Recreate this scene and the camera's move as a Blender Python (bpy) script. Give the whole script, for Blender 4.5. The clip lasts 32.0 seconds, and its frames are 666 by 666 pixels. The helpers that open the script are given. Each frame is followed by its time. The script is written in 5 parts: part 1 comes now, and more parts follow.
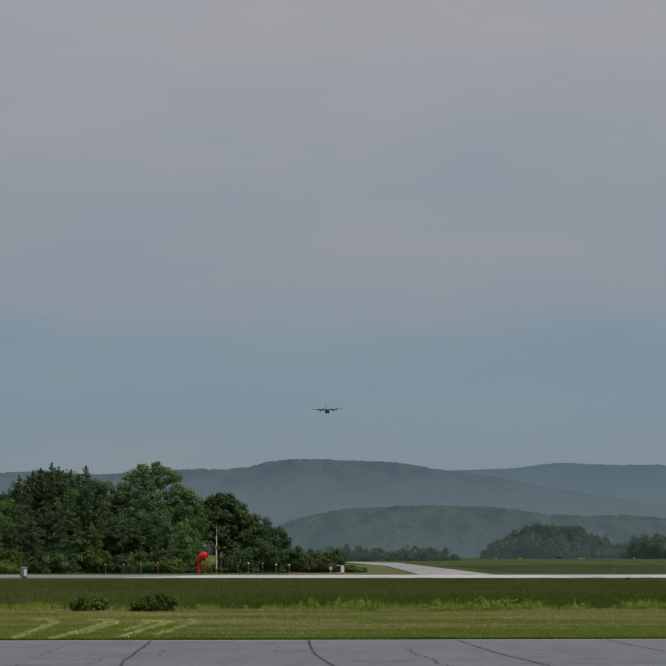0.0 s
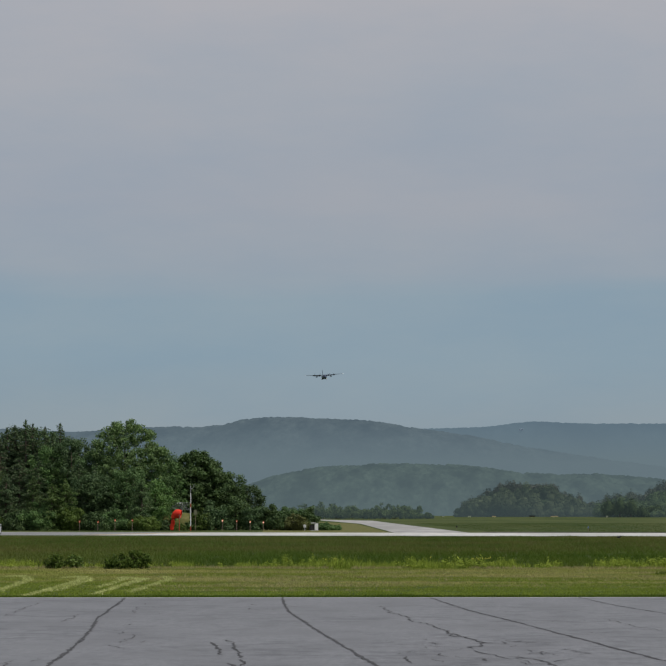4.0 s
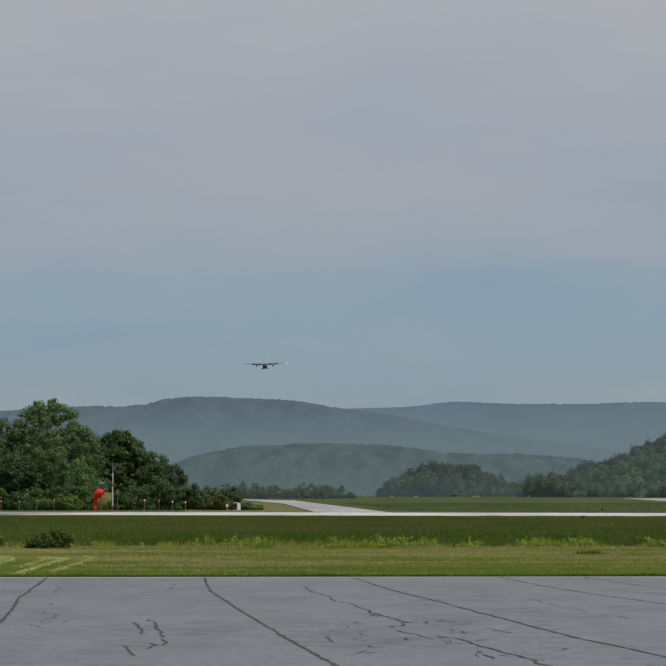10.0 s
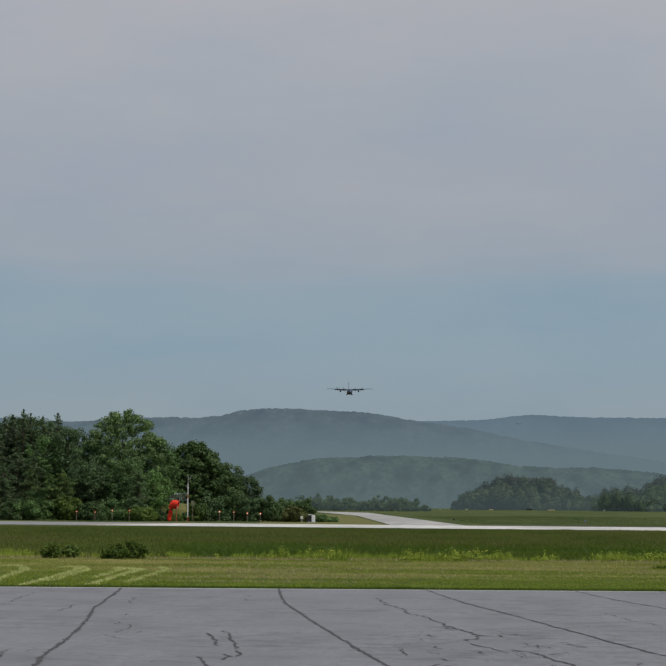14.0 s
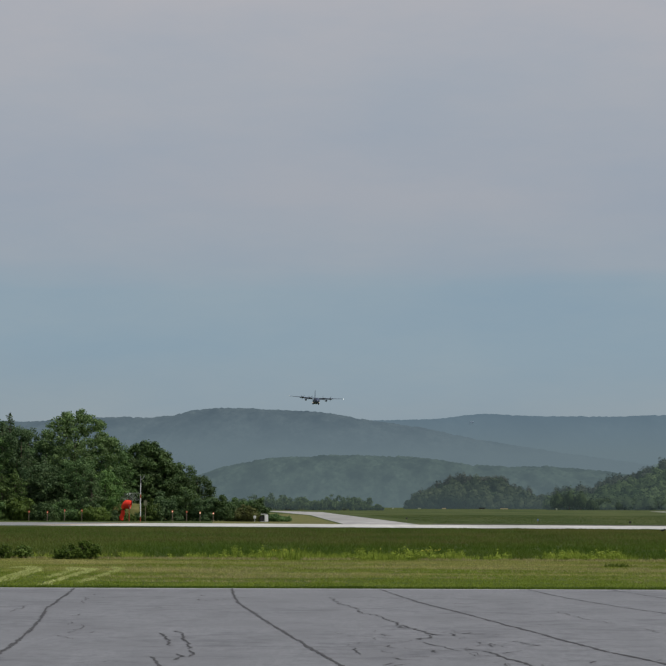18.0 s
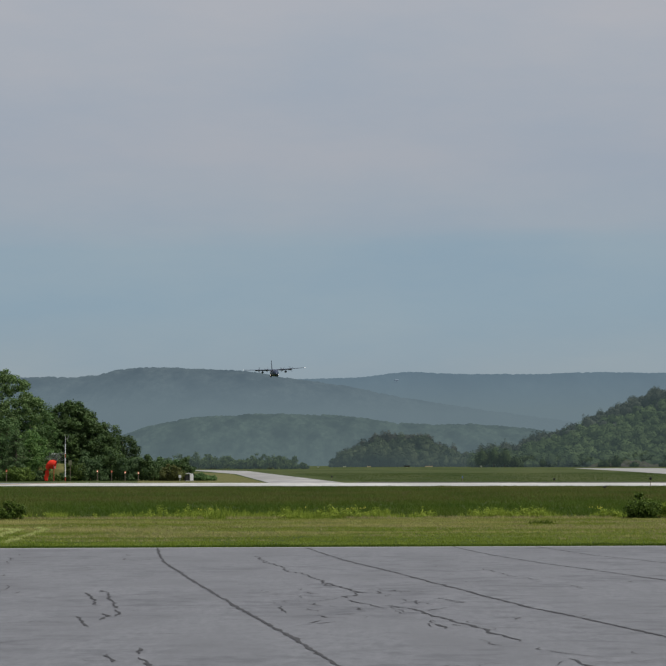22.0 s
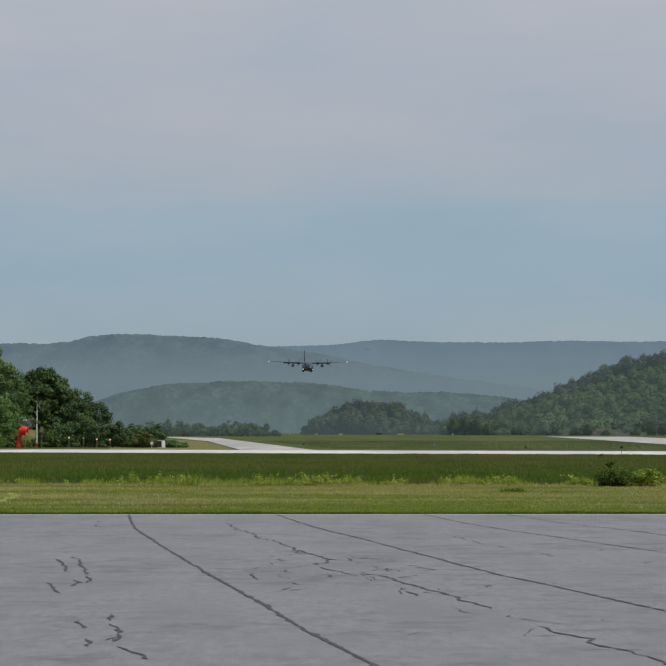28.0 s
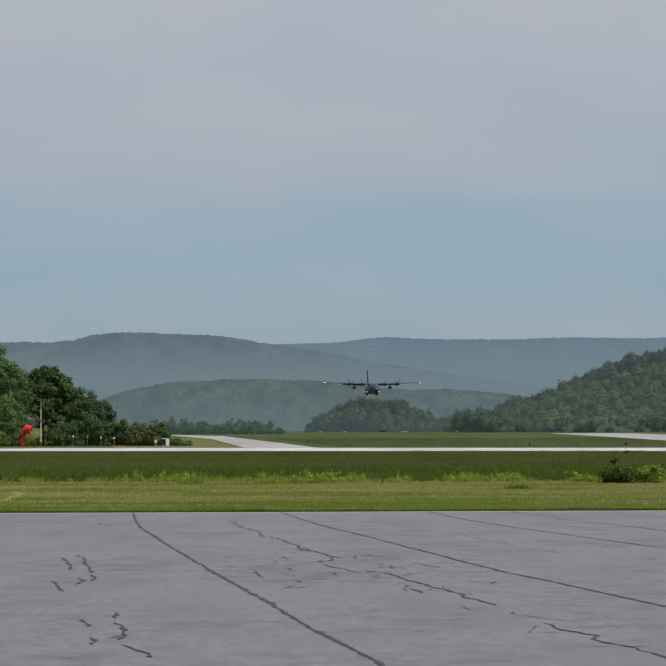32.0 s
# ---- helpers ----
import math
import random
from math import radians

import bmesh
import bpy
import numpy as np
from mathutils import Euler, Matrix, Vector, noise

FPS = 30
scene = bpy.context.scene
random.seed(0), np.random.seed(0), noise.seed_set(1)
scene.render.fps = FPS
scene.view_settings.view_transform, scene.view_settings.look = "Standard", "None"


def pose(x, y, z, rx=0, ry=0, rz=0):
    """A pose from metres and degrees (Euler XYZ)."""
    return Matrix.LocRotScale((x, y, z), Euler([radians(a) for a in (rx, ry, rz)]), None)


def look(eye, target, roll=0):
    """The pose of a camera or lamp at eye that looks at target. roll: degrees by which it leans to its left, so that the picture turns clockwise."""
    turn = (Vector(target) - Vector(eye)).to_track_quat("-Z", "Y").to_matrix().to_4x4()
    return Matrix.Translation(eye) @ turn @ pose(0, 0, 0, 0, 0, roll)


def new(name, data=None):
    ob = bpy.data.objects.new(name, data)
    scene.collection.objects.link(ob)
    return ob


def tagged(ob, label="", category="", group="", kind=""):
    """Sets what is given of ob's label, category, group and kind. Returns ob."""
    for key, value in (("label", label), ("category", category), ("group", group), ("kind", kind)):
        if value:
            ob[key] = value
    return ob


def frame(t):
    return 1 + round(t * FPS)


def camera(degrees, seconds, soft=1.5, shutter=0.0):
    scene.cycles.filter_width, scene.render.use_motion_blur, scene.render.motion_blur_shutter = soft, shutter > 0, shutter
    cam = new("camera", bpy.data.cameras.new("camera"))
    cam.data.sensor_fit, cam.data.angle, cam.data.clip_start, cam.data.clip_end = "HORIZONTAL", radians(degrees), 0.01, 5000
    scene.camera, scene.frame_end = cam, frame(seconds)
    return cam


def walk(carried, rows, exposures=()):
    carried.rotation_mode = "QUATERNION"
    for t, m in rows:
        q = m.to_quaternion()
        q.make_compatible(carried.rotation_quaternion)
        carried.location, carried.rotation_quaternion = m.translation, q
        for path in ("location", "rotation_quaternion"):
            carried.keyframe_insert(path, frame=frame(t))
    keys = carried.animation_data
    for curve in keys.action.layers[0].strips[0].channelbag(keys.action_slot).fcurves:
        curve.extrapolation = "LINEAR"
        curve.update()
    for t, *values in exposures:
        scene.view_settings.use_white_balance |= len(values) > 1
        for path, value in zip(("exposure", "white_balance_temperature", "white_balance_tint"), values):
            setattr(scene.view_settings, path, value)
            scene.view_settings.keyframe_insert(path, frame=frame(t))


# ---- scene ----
# ---- camera: one person's stand on the apron, panning with a long lens ----
cam = camera(15.7, 32.0, soft=1.6, shutter=0.4)


def aim(pan, tilt, roll):
    """Standing at eye height: pan to the right, tilt up and lean to the left, in degrees."""
    return (Matrix.Translation((0, 0, 1.6)) @ Matrix.Rotation(radians(-pan), 4, "Z")
            @ Matrix.Rotation(radians(90 + tilt), 4, "X") @ Matrix.Rotation(radians(roll), 4, "Z"))


walk(cam, [(t, aim(pan, tilt, roll)) for t, pan, tilt, roll in (
    (0, -4.1338, 5.2903, -0.1724), (0.5, -3.8559, 5.1819, -0.2217), (1, -3.7680, 5.0475, -0.2065),
    (1.5, -3.7559, 4.8740, -0.2098), (2, -3.5076, 4.6927, -0.1699), (2.5, -3.5228, 4.5552, -0.2013),
    (4.5, -3.4963, 4.2223, 0.0118), (5, -3.3876, 4.1448, 0.0236), (5.5, -3.2385, 4.0844, 0.0720),
    (6, -2.9834, 4.0640, 0.0583), (6.5, -2.9254, 4.0404, 0.1331), (7, -2.5152, 3.9943, 0.0549),
    (7.5, -2.4194, 3.9415, 0.0628), (8, -2.2306, 3.8978, 0.0744), (8.5, -2.0289, 3.8639, 0.0303),
    (9, -1.8422, 3.8838, 0.0592), (9.5, -1.6774, 3.8711, 0.0632), (10, -1.6980, 3.8159, -0.0120),
    (10.5, -1.8866, 3.9407, 0.0207), (11, -2.0317, 4.0762, -0.0030), (11.5, -3.6639, 4.1023, -0.0684),
    (12, -4.5110, 3.9760, 0.0348), (12.5, -4.4050, 3.8740, 0.0657), (13, -4.1032, 3.8531, 0.1314),
    (13.5, -3.9668, 3.9551, 0.3421), (14, -3.4952, 4.1022, 0.4032), (14.5, -3.2860, 4.1425, 0.2802),
    (16.5, -2.8061, 4.2957, 0.3115), (17, -2.7244, 4.2606, 0.2520), (17.5, -2.5972, 4.1925, 0.3207),
    (18, -2.3685, 4.0935, 0.2210), (18.5, -2.1876, 3.9622, 0.1596), (19, -1.9867, 3.8518, 0.2050),
    (19.5, -1.6935, 3.7198, 0.1336), (20, -1.4615, 3.5956, 0.0630), (20.5, -1.1400, 3.4966, 0.0555),
    (21, -0.9509, 3.3704, -0.0130), (21.5, -0.7790, 3.2462, -0.0364), (22, -0.5748, 3.1154, -0.1365),
    (22.5, -0.4927, 2.9723, -0.2754), (23, -0.2749, 2.8202, -0.2675), (23.5, 0.0448, 2.6839, -0.1909),
    (24, 0.4530, 2.5612, -0.2192), (24.5, 0.8911, 2.4928, -0.2024), (25, 0.9228, 2.3312, -0.2646),
    (25.5, 0.8384, 2.2813, -0.2468), (27.5, 0.2736, 2.3098, -0.0608), (28, 0.0819, 2.3448, 0.0770),
    (28.5, -0.0462, 2.3262, -0.0191), (29, -0.1452, 2.3299, -0.0664), (29.5, -0.4663, 2.1783, -0.1056),
    (30, -0.3578, 2.1657, -0.0132), (30.5, -0.3725, 2.1404, 0.0208), (31, -0.2940, 2.2382, -0.0872),
    (31.5, -0.0815, 2.2661, -0.1447), (32, -0.0046, 2.2876, -0.1268),
)], exposures=((0, -0.36), (2.5, -0.27), (4.5, -0.08), (21.5, -0.06), (23, 0.15), (32, 0.15)))

# ---- world and sun ----
SUN_UP, SUN_AZ = radians(54), radians(105)
world = bpy.data.worlds.new("hazy_sky")
scene.world = world
world.use_nodes = True
wn, wl = world.node_tree.nodes, world.node_tree.links
wn.clear()
w_out = wn.new("ShaderNodeOutputWorld")
w_bg = wn.new("ShaderNodeBackground")
w_sky = wn.new("ShaderNodeTexSky")
w_sky.sky_type = "NISHITA"
w_sky.sun_disc = False
w_sky.sun_elevation, w_sky.sun_rotation = SUN_UP, SUN_AZ
w_sky.air_density, w_sky.dust_density = 1.0, 2.0
w_scale = wn.new("ShaderNodeVectorMath")
w_scale.operation = "SCALE"
w_scale.inputs["Scale"].default_value = 0.1
wl.new(w_sky.outputs["Color"], w_scale.inputs[0])
w_co = wn.new("ShaderNodeTexCoord")
w_sep = wn.new("ShaderNodeSeparateXYZ")
wl.new(w_co.outputs["Generated"], w_sep.inputs[0])
# streaks of thin cloud, long across and narrow upwards
w_map = wn.new("ShaderNodeMapping")
w_map.inputs["Scale"].default_value = (3, 3, 26)
wl.new(w_co.outputs["Generated"], w_map.inputs["Vector"])
w_noise = wn.new("ShaderNodeTexNoise")
w_noise.inputs["Scale"].default_value = 2.2
w_noise.inputs["Detail"].default_value = 5
wl.new(w_map.outputs["Vector"], w_noise.inputs["Vector"])
w_off = wn.new("ShaderNodeMath")
w_off.operation = "MULTIPLY_ADD"
wl.new(w_noise.outputs["Fac"], w_off.inputs[0])
w_off.inputs[1].default_value = 0.016
wl.new(w_sep.outputs["Z"], w_off.inputs[2])
w_ramp = wn.new("ShaderNodeValToRGB")
ramp = w_ramp.color_ramp
stops = ((0.0, (0.305, 0.372, 0.423)), (0.043, (0.290, 0.362, 0.417)), (0.073, (0.266, 0.362, 0.441)), (0.099, (0.278, 0.367, 0.443)),
         (0.108, (0.330, 0.382, 0.443)), (0.135, (0.366, 0.394, 0.448)), (0.18, (0.402, 0.424, 0.467)), (0.24, (0.468, 0.466, 0.496)), (1.0, (0.47, 0.488, 0.522)))
while len(ramp.elements) < len(stops):
    ramp.elements.new(0.5)
for e, (p, c) in zip(ramp.elements, stops):
    e.position, e.color = p, (*c, 1)
wl.new(w_off.outputs[0], w_ramp.inputs["Fac"])
w_mix = wn.new("ShaderNodeMix")
w_mix.data_type = "RGBA"
w_mix.inputs["Factor"].default_value = 0.88
wl.new(w_scale.outputs["Vector"], w_mix.inputs["A"])
w_map2 = wn.new("ShaderNodeMapping")
w_map2.inputs["Scale"].default_value = (5, 5, 17)
w_map2.inputs["Location"].default_value = (3.1, 0.4, 0.7)
wl.new(w_co.outputs["Generated"], w_map2.inputs["Vector"])
w_noise2 = wn.new("ShaderNodeTexNoise")
w_noise2.inputs["Scale"].default_value = 1.3
w_noise2.inputs["Detail"].default_value = 7
w_noise2.inputs["Roughness"].default_value = 0.6
wl.new(w_map2.outputs["Vector"], w_noise2.inputs["Vector"])
w_ramp2 = wn.new("ShaderNodeValToRGB")
w_ramp2.color_ramp.elements[0].position, w_ramp2.color_ramp.elements[0].color = 0.35, (0.90, 0.955, 1.0, 1)
w_ramp2.color_ramp.elements[1].position, w_ramp2.color_ramp.elements[1].color = 0.66, (1.07, 1.035, 1.01, 1)
wl.new(w_noise2.outputs["Fac"], w_ramp2.inputs["Fac"])
w_veil = wn.new("ShaderNodeMix")
w_veil.data_type, w_veil.blend_type = "RGBA", "MULTIPLY"
w_veil.inputs["Factor"].default_value = 0.8
wl.new(w_ramp.outputs["Color"], w_veil.inputs["A"])
wl.new(w_ramp2.outputs["Color"], w_veil.inputs["B"])
wl.new(w_veil.outputs["Result"], w_mix.inputs["B"])
wl.new(w_mix.outputs["Result"], w_bg.inputs["Color"])
wl.new(w_bg.outputs[0], w_out.inputs["Surface"])

sun = new("sun", bpy.data.lights.new("sun", "SUN"))
sun.data.energy, sun.data.angle, sun.data.color = 2.9, radians(2.5), (1.0, 0.95, 0.87)
SUN_DIR = Vector((math.sin(SUN_AZ) * math.cos(SUN_UP), math.cos(SUN_AZ) * math.cos(SUN_UP), math.sin(SUN_UP)))
sun.matrix_world = look(SUN_DIR * 200, (0, 0, 0))


# ---- materials ----
def mat(name, low, high, scale=1.0, rough=0.8, bump=0.0, metal=0.0, island=0.0, detail=4.0, spec=0.3, big=None, bigscale=0.05, stretch=None, deep=0.02, grit=0.5):
    """A surface between two colours by grain at one size and stains at a larger one; island varies it piece by piece."""
    m = bpy.data.materials.new(name)
    m.use_nodes = True
    n, l = m.node_tree.nodes, m.node_tree.links
    b = n["Principled BSDF"]
    co = n.new("ShaderNodeTexCoord")
    vec = co.outputs["Object"]
    if stretch:
        mp = n.new("ShaderNodeMapping")
        mp.inputs["Scale"].default_value = stretch
        l.new(vec, mp.inputs["Vector"])
        vec = mp.outputs["Vector"]
    nz = n.new("ShaderNodeTexNoise")
    nz.inputs["Scale"].default_value, nz.inputs["Detail"].default_value, nz.inputs["Roughness"].default_value = scale, detail, grit
    l.new(vec, nz.inputs["Vector"])
    fac = nz.outputs["Fac"]
    sharpen = n.new("ShaderNodeMapRange")
    sharpen.inputs["From Min"].default_value, sharpen.inputs["From Max"].default_value = 0.3, 0.7
    l.new(fac, sharpen.inputs["Value"])
    fac = sharpen.outputs["Result"]
    if island:
        geo = n.new("ShaderNodeNewGeometry")
        mx = n.new("ShaderNodeMix")
        mx.inputs["Factor"].default_value = island
        l.new(fac, mx.inputs["A"])
        l.new(geo.outputs["Random Per Island"], mx.inputs["B"])
        fac = mx.outputs["Result"]
    c = n.new("ShaderNodeMix")
    c.data_type = "RGBA"
    c.inputs["A"].default_value, c.inputs["B"].default_value = (*low, 1), (*high, 1)
    l.new(fac, c.inputs["Factor"])
    col = c.outputs["Result"]
    if big:
        n2 = n.new("ShaderNodeTexNoise")
        n2.inputs["Scale"].default_value, n2.inputs["Detail"].default_value = bigscale, 3
        l.new(vec, n2.inputs["Vector"])
        r2 = n.new("ShaderNodeMapRange")
        r2.inputs["From Min"].default_value, r2.inputs["From Max"].default_value = 0.42, 0.68
        l.new(n2.outputs["Fac"], r2.inputs["Value"])
        c2 = n.new("ShaderNodeMix")
        c2.data_type = "RGBA"
        c2.inputs["B"].default_value = (*big, 1)
        l.new(col, c2.inputs["A"])
        l.new(r2.outputs["Result"], c2.inputs["Factor"])
        col = c2.outputs["Result"]
    l.new(col, b.inputs["Base Color"])
    b.inputs["Roughness"].default_value, b.inputs["Metallic"].default_value = rough, metal
    b.inputs["Specular IOR Level"].default_value = spec
    if bump:
        bp = n.new("ShaderNodeBump")
        bp.inputs["Strength"].default_value, bp.inputs["Distance"].default_value = bump, deep
        l.new(nz.outputs["Fac"], bp.inputs["Height"])
        l.new(bp.outputs["Normal"], b.inputs["Normal"])
    return m


def leaf_mat(name, low, high, scale=0.6, through_light=0.25, island=0.6, own=0.0, **more):
    """Leaves: varied piece by piece and in drifts, letting a part of the light through; own: how far each plant has its own tone."""
    more.setdefault("spec", 0.25)
    m = mat(name, low, high, scale, rough=0.6, island=island, **more)
    n, l = m.node_tree.nodes, m.node_tree.links
    b = n["Principled BSDF"]
    col = b.inputs["Base Color"].links[0].from_socket
    if own:
        info = n.new("ShaderNodeObjectInfo")
        hsv = n.new("ShaderNodeHueSaturation")
        for socket, mid, span in (("Value", 1.0, own), ("Hue", 0.5, -0.018 * own), ("Saturation", 1.0, 0.3 * own)):
            run = n.new("ShaderNodeMapRange")
            run.inputs["To Min"].default_value, run.inputs["To Max"].default_value = mid - span, mid + span
            l.new(info.outputs["Random"], run.inputs["Value"])
            l.new(run.outputs["Result"], hsv.inputs[socket])
        l.new(col, hsv.inputs["Color"])
        col = hsv.outputs["Color"]
        l.new(col, b.inputs["Base Color"])
    tr = n.new("ShaderNodeBsdfTranslucent")
    l.new(col, tr.inputs["Color"])
    mx = n.new("ShaderNodeMixShader")
    mx.inputs["Fac"].default_value = through_light
    l.new(b.outputs[0], mx.inputs[1])
    l.new(tr.outputs[0], mx.inputs[2])
    l.new(mx.outputs[0], n["Material Output"].inputs["Surface"])
    return m


def haze_glow_mat(name, low, high, air, share, scale, top, floor=0.0, grain=1.0, valley=None):
    """Far woods with the haze of kilometres of air mixed in as glow, thicker over the valley floor."""
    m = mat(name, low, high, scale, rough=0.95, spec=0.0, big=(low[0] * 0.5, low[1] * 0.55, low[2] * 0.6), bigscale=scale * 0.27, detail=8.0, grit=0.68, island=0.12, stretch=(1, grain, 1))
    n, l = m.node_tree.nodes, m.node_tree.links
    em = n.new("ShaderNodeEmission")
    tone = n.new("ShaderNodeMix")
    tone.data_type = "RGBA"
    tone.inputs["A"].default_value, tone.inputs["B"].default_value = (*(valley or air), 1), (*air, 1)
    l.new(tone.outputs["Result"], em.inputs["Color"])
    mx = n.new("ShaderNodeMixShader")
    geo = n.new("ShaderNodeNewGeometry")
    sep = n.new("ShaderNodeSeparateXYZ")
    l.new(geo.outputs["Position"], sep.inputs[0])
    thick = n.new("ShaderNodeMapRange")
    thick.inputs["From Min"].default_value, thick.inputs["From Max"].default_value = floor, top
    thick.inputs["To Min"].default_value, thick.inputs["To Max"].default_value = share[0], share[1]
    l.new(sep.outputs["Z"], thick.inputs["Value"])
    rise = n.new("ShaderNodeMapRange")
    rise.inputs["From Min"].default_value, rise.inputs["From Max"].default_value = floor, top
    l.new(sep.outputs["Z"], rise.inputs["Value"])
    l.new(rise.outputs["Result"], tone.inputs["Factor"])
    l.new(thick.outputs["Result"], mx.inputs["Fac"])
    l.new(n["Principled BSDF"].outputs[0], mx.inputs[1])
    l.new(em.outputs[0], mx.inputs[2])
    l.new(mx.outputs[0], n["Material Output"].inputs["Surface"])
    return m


def glow_mat(name, color, strength):
    m = bpy.data.materials.new(name)
    m.use_nodes = True
    b = m.node_tree.nodes["Principled BSDF"]
    b.inputs["Base Color"].default_value = (*color, 1)
    b.inputs["Emission Color"].default_value = (*color, 1)
    b.inputs["Emission Strength"].default_value = strength
    return m


M_FIELD = mat("field_grass", (0.035, 0.056, 0.017), (0.069, 0.090, 0.033), 0.30, rough=0.95, bump=0.4, big=(0.088, 0.102, 0.040), bigscale=0.06, stretch=(0.7, 0.12, 1), spec=0.03, detail=8.0)
M_BANK = mat("dry_bank_grass", (0.085, 0.098, 0.030), (0.165, 0.155, 0.065), 1.2, rough=0.95, bump=0.4, spec=0.05)
M_APRON = mat("old_asphalt", (0.099, 0.104, 0.116), (0.218, 0.225, 0.243), 8.0, rough=0.68, bump=0.3, big=(0.138, 0.143, 0.156), bigscale=0.8, spec=0.4, detail=15.0, stretch=(1.0, 0.3, 1.0), grit=0.85)


def smudged(m, color, spots, drifts, most):
    """Dark grimy spots over a surface, thick in some drifts and thin in others."""
    n, l = m.node_tree.nodes, m.node_tree.links
    b = n["Principled BSDF"]
    col = b.inputs["Base Color"].links[0].from_socket
    co = n.new("ShaderNodeTexCoord")
    both = n.new("ShaderNodeMath")
    both.operation = "MULTIPLY"
    for i, (scale, detail, lo, hi, share) in enumerate(((spots, 9.0, 0.47, 0.64, 1.0), (drifts, 2.0, 0.40, 0.56, most))):
        nz = n.new("ShaderNodeTexNoise")
        nz.inputs["Scale"].default_value, nz.inputs["Detail"].default_value, nz.inputs["Roughness"].default_value = scale, detail, 0.68
        l.new(co.outputs["Object"], nz.inputs["Vector"])
        r = n.new("ShaderNodeMapRange")
        r.inputs["From Min"].default_value, r.inputs["From Max"].default_value, r.inputs["To Max"].default_value = lo, hi, share
        l.new(nz.outputs["Fac"], r.inputs["Value"])
        l.new(r.outputs["Result"], both.inputs[i])
    mx = n.new("ShaderNodeMix")
    mx.data_type = "RGBA"
    mx.inputs["B"].default_value = (*color, 1)
    l.new(both.outputs["Value"], mx.inputs["Factor"])
    l.new(col, mx.inputs["A"])
    l.new(mx.outputs["Result"], b.inputs["Base Color"])


smudged(M_APRON, (0.068, 0.072, 0.082), 1.9, 0.22, 0.6)
M_EDGE = mat("dusty_asphalt", (0.24, 0.245, 0.25), (0.31, 0.315, 0.315), 5.0, rough=0.9)
M_TAR = mat("crack_tar", (0.030, 0.030, 0.033), (0.078, 0.078, 0.083), 14.0, rough=0.8, grit=0.8)
M_RUNWAY = mat("pale_concrete", (0.40, 0.40, 0.385), (0.60, 0.595, 0.575), 0.9, rough=0.8, bump=0.1, big=(0.38, 0.38, 0.365), bigscale=0.10, stretch=(1, 0.25, 1), detail=8.0)
M_TAXI = mat("worn_taxiway", (0.24, 0.24, 0.24), (0.42, 0.415, 0.405), 0.5, rough=0.85, big=(0.26, 0.26, 0.25), bigscale=0.09, stretch=(1, 0.08, 1), detail=8.0)
M_GREYEND = mat("grey_asphalt", (0.20, 0.205, 0.21), (0.27, 0.27, 0.275), 0.6, rough=0.85, bump=0.1, big=(0.18, 0.18, 0.19), bigscale=0.08)
M_PAINT = mat("faded_yellow_paint", (0.30, 0.22, 0.15), (0.42, 0.32, 0.2), 3.0)
M_BLADE = leaf_mat("mown_blades", (0.152, 0.208, 0.026), (0.300, 0.336, 0.074), 0.9, 0.35, 0.35, big=(0.43, 0.39, 0.150), bigscale=0.55, stretch=(0.2, 0.42, 1), spec=0.05)
M_FRESH = leaf_mat("fresh_blades", (0.128, 0.196, 0.020), (0.268, 0.330, 0.060), 0.6, 0.35, 0.4, spec=0.05)
M_STRAW = leaf_mat("cut_straw", (0.36, 0.41, 0.11), (0.56, 0.58, 0.25), 0.5)
M_DRY = leaf_mat("dry_blades", (0.28, 0.27, 0.10), (0.42, 0.38, 0.19), 0.4, 0.35, spec=0.05)
M_MEADOW = leaf_mat("meadow_blades", (0.037, 0.079, 0.010), (0.103, 0.163, 0.026), 0.5, 0.4, 0.3, big=(0.100, 0.134, 0.022), bigscale=0.22, stretch=(0.35, 0.5, 1), spec=0.05)
M_MEADOW_FAR = leaf_mat("far_meadow_blades", (0.055, 0.100, 0.015), (0.127, 0.176, 0.038), 0.4, 0.4, 0.3, big=(0.140, 0.148, 0.042), bigscale=0.12, stretch=(0.5, 0.25, 1), spec=0.05)
M_TUFT = leaf_mat("field_tuft_blades", (0.040, 0.072, 0.014), (0.082, 0.118, 0.032), 0.2, 0.35, 0.3, spec=0.05)
M_SEED = leaf_mat("seed_heads", (0.095, 0.10, 0.03), (0.16, 0.145, 0.06), 0.2, 0.4, spec=0.05)
M_WEED = leaf_mat("weeds", (0.070, 0.135, 0.012), (0.44, 0.52, 0.09), 1.6, 0.4, 0.6, spec=0.08)
M_FLOWER = mat("yellow_flowers", (0.62, 0.60, 0.06), (0.75, 0.70, 0.15), 5.0)
M_BARK = mat("bark", (0.07, 0.055, 0.04), (0.14, 0.115, 0.09), 3.0, rough=0.95, bump=0.6)
M_LEAF = leaf_mat("broad_leaves", (0.034, 0.092, 0.028), (0.172, 0.278, 0.092), 0.8, 0.25, 0.5, 0.35)
M_MAPLE = leaf_mat("maple_leaves", (0.044, 0.100, 0.026), (0.215, 0.310, 0.115), 0.8, 0.3, 0.6)
M_DARK = leaf_mat("dark_leaves", (0.026, 0.062, 0.021), (0.104, 0.160, 0.052), 0.8, 0.2, 0.5, 0.15)
M_NEEDLE = leaf_mat("needles", (0.030, 0.070, 0.028), (0.138, 0.204, 0.086), 0.8, 0.2, 0.5, 0.2)
M_PINE = leaf_mat("young_pine_needles", (0.032, 0.072, 0.020), (0.144, 0.214, 0.062), 0.9, 0.2, 0.5, 0.15)
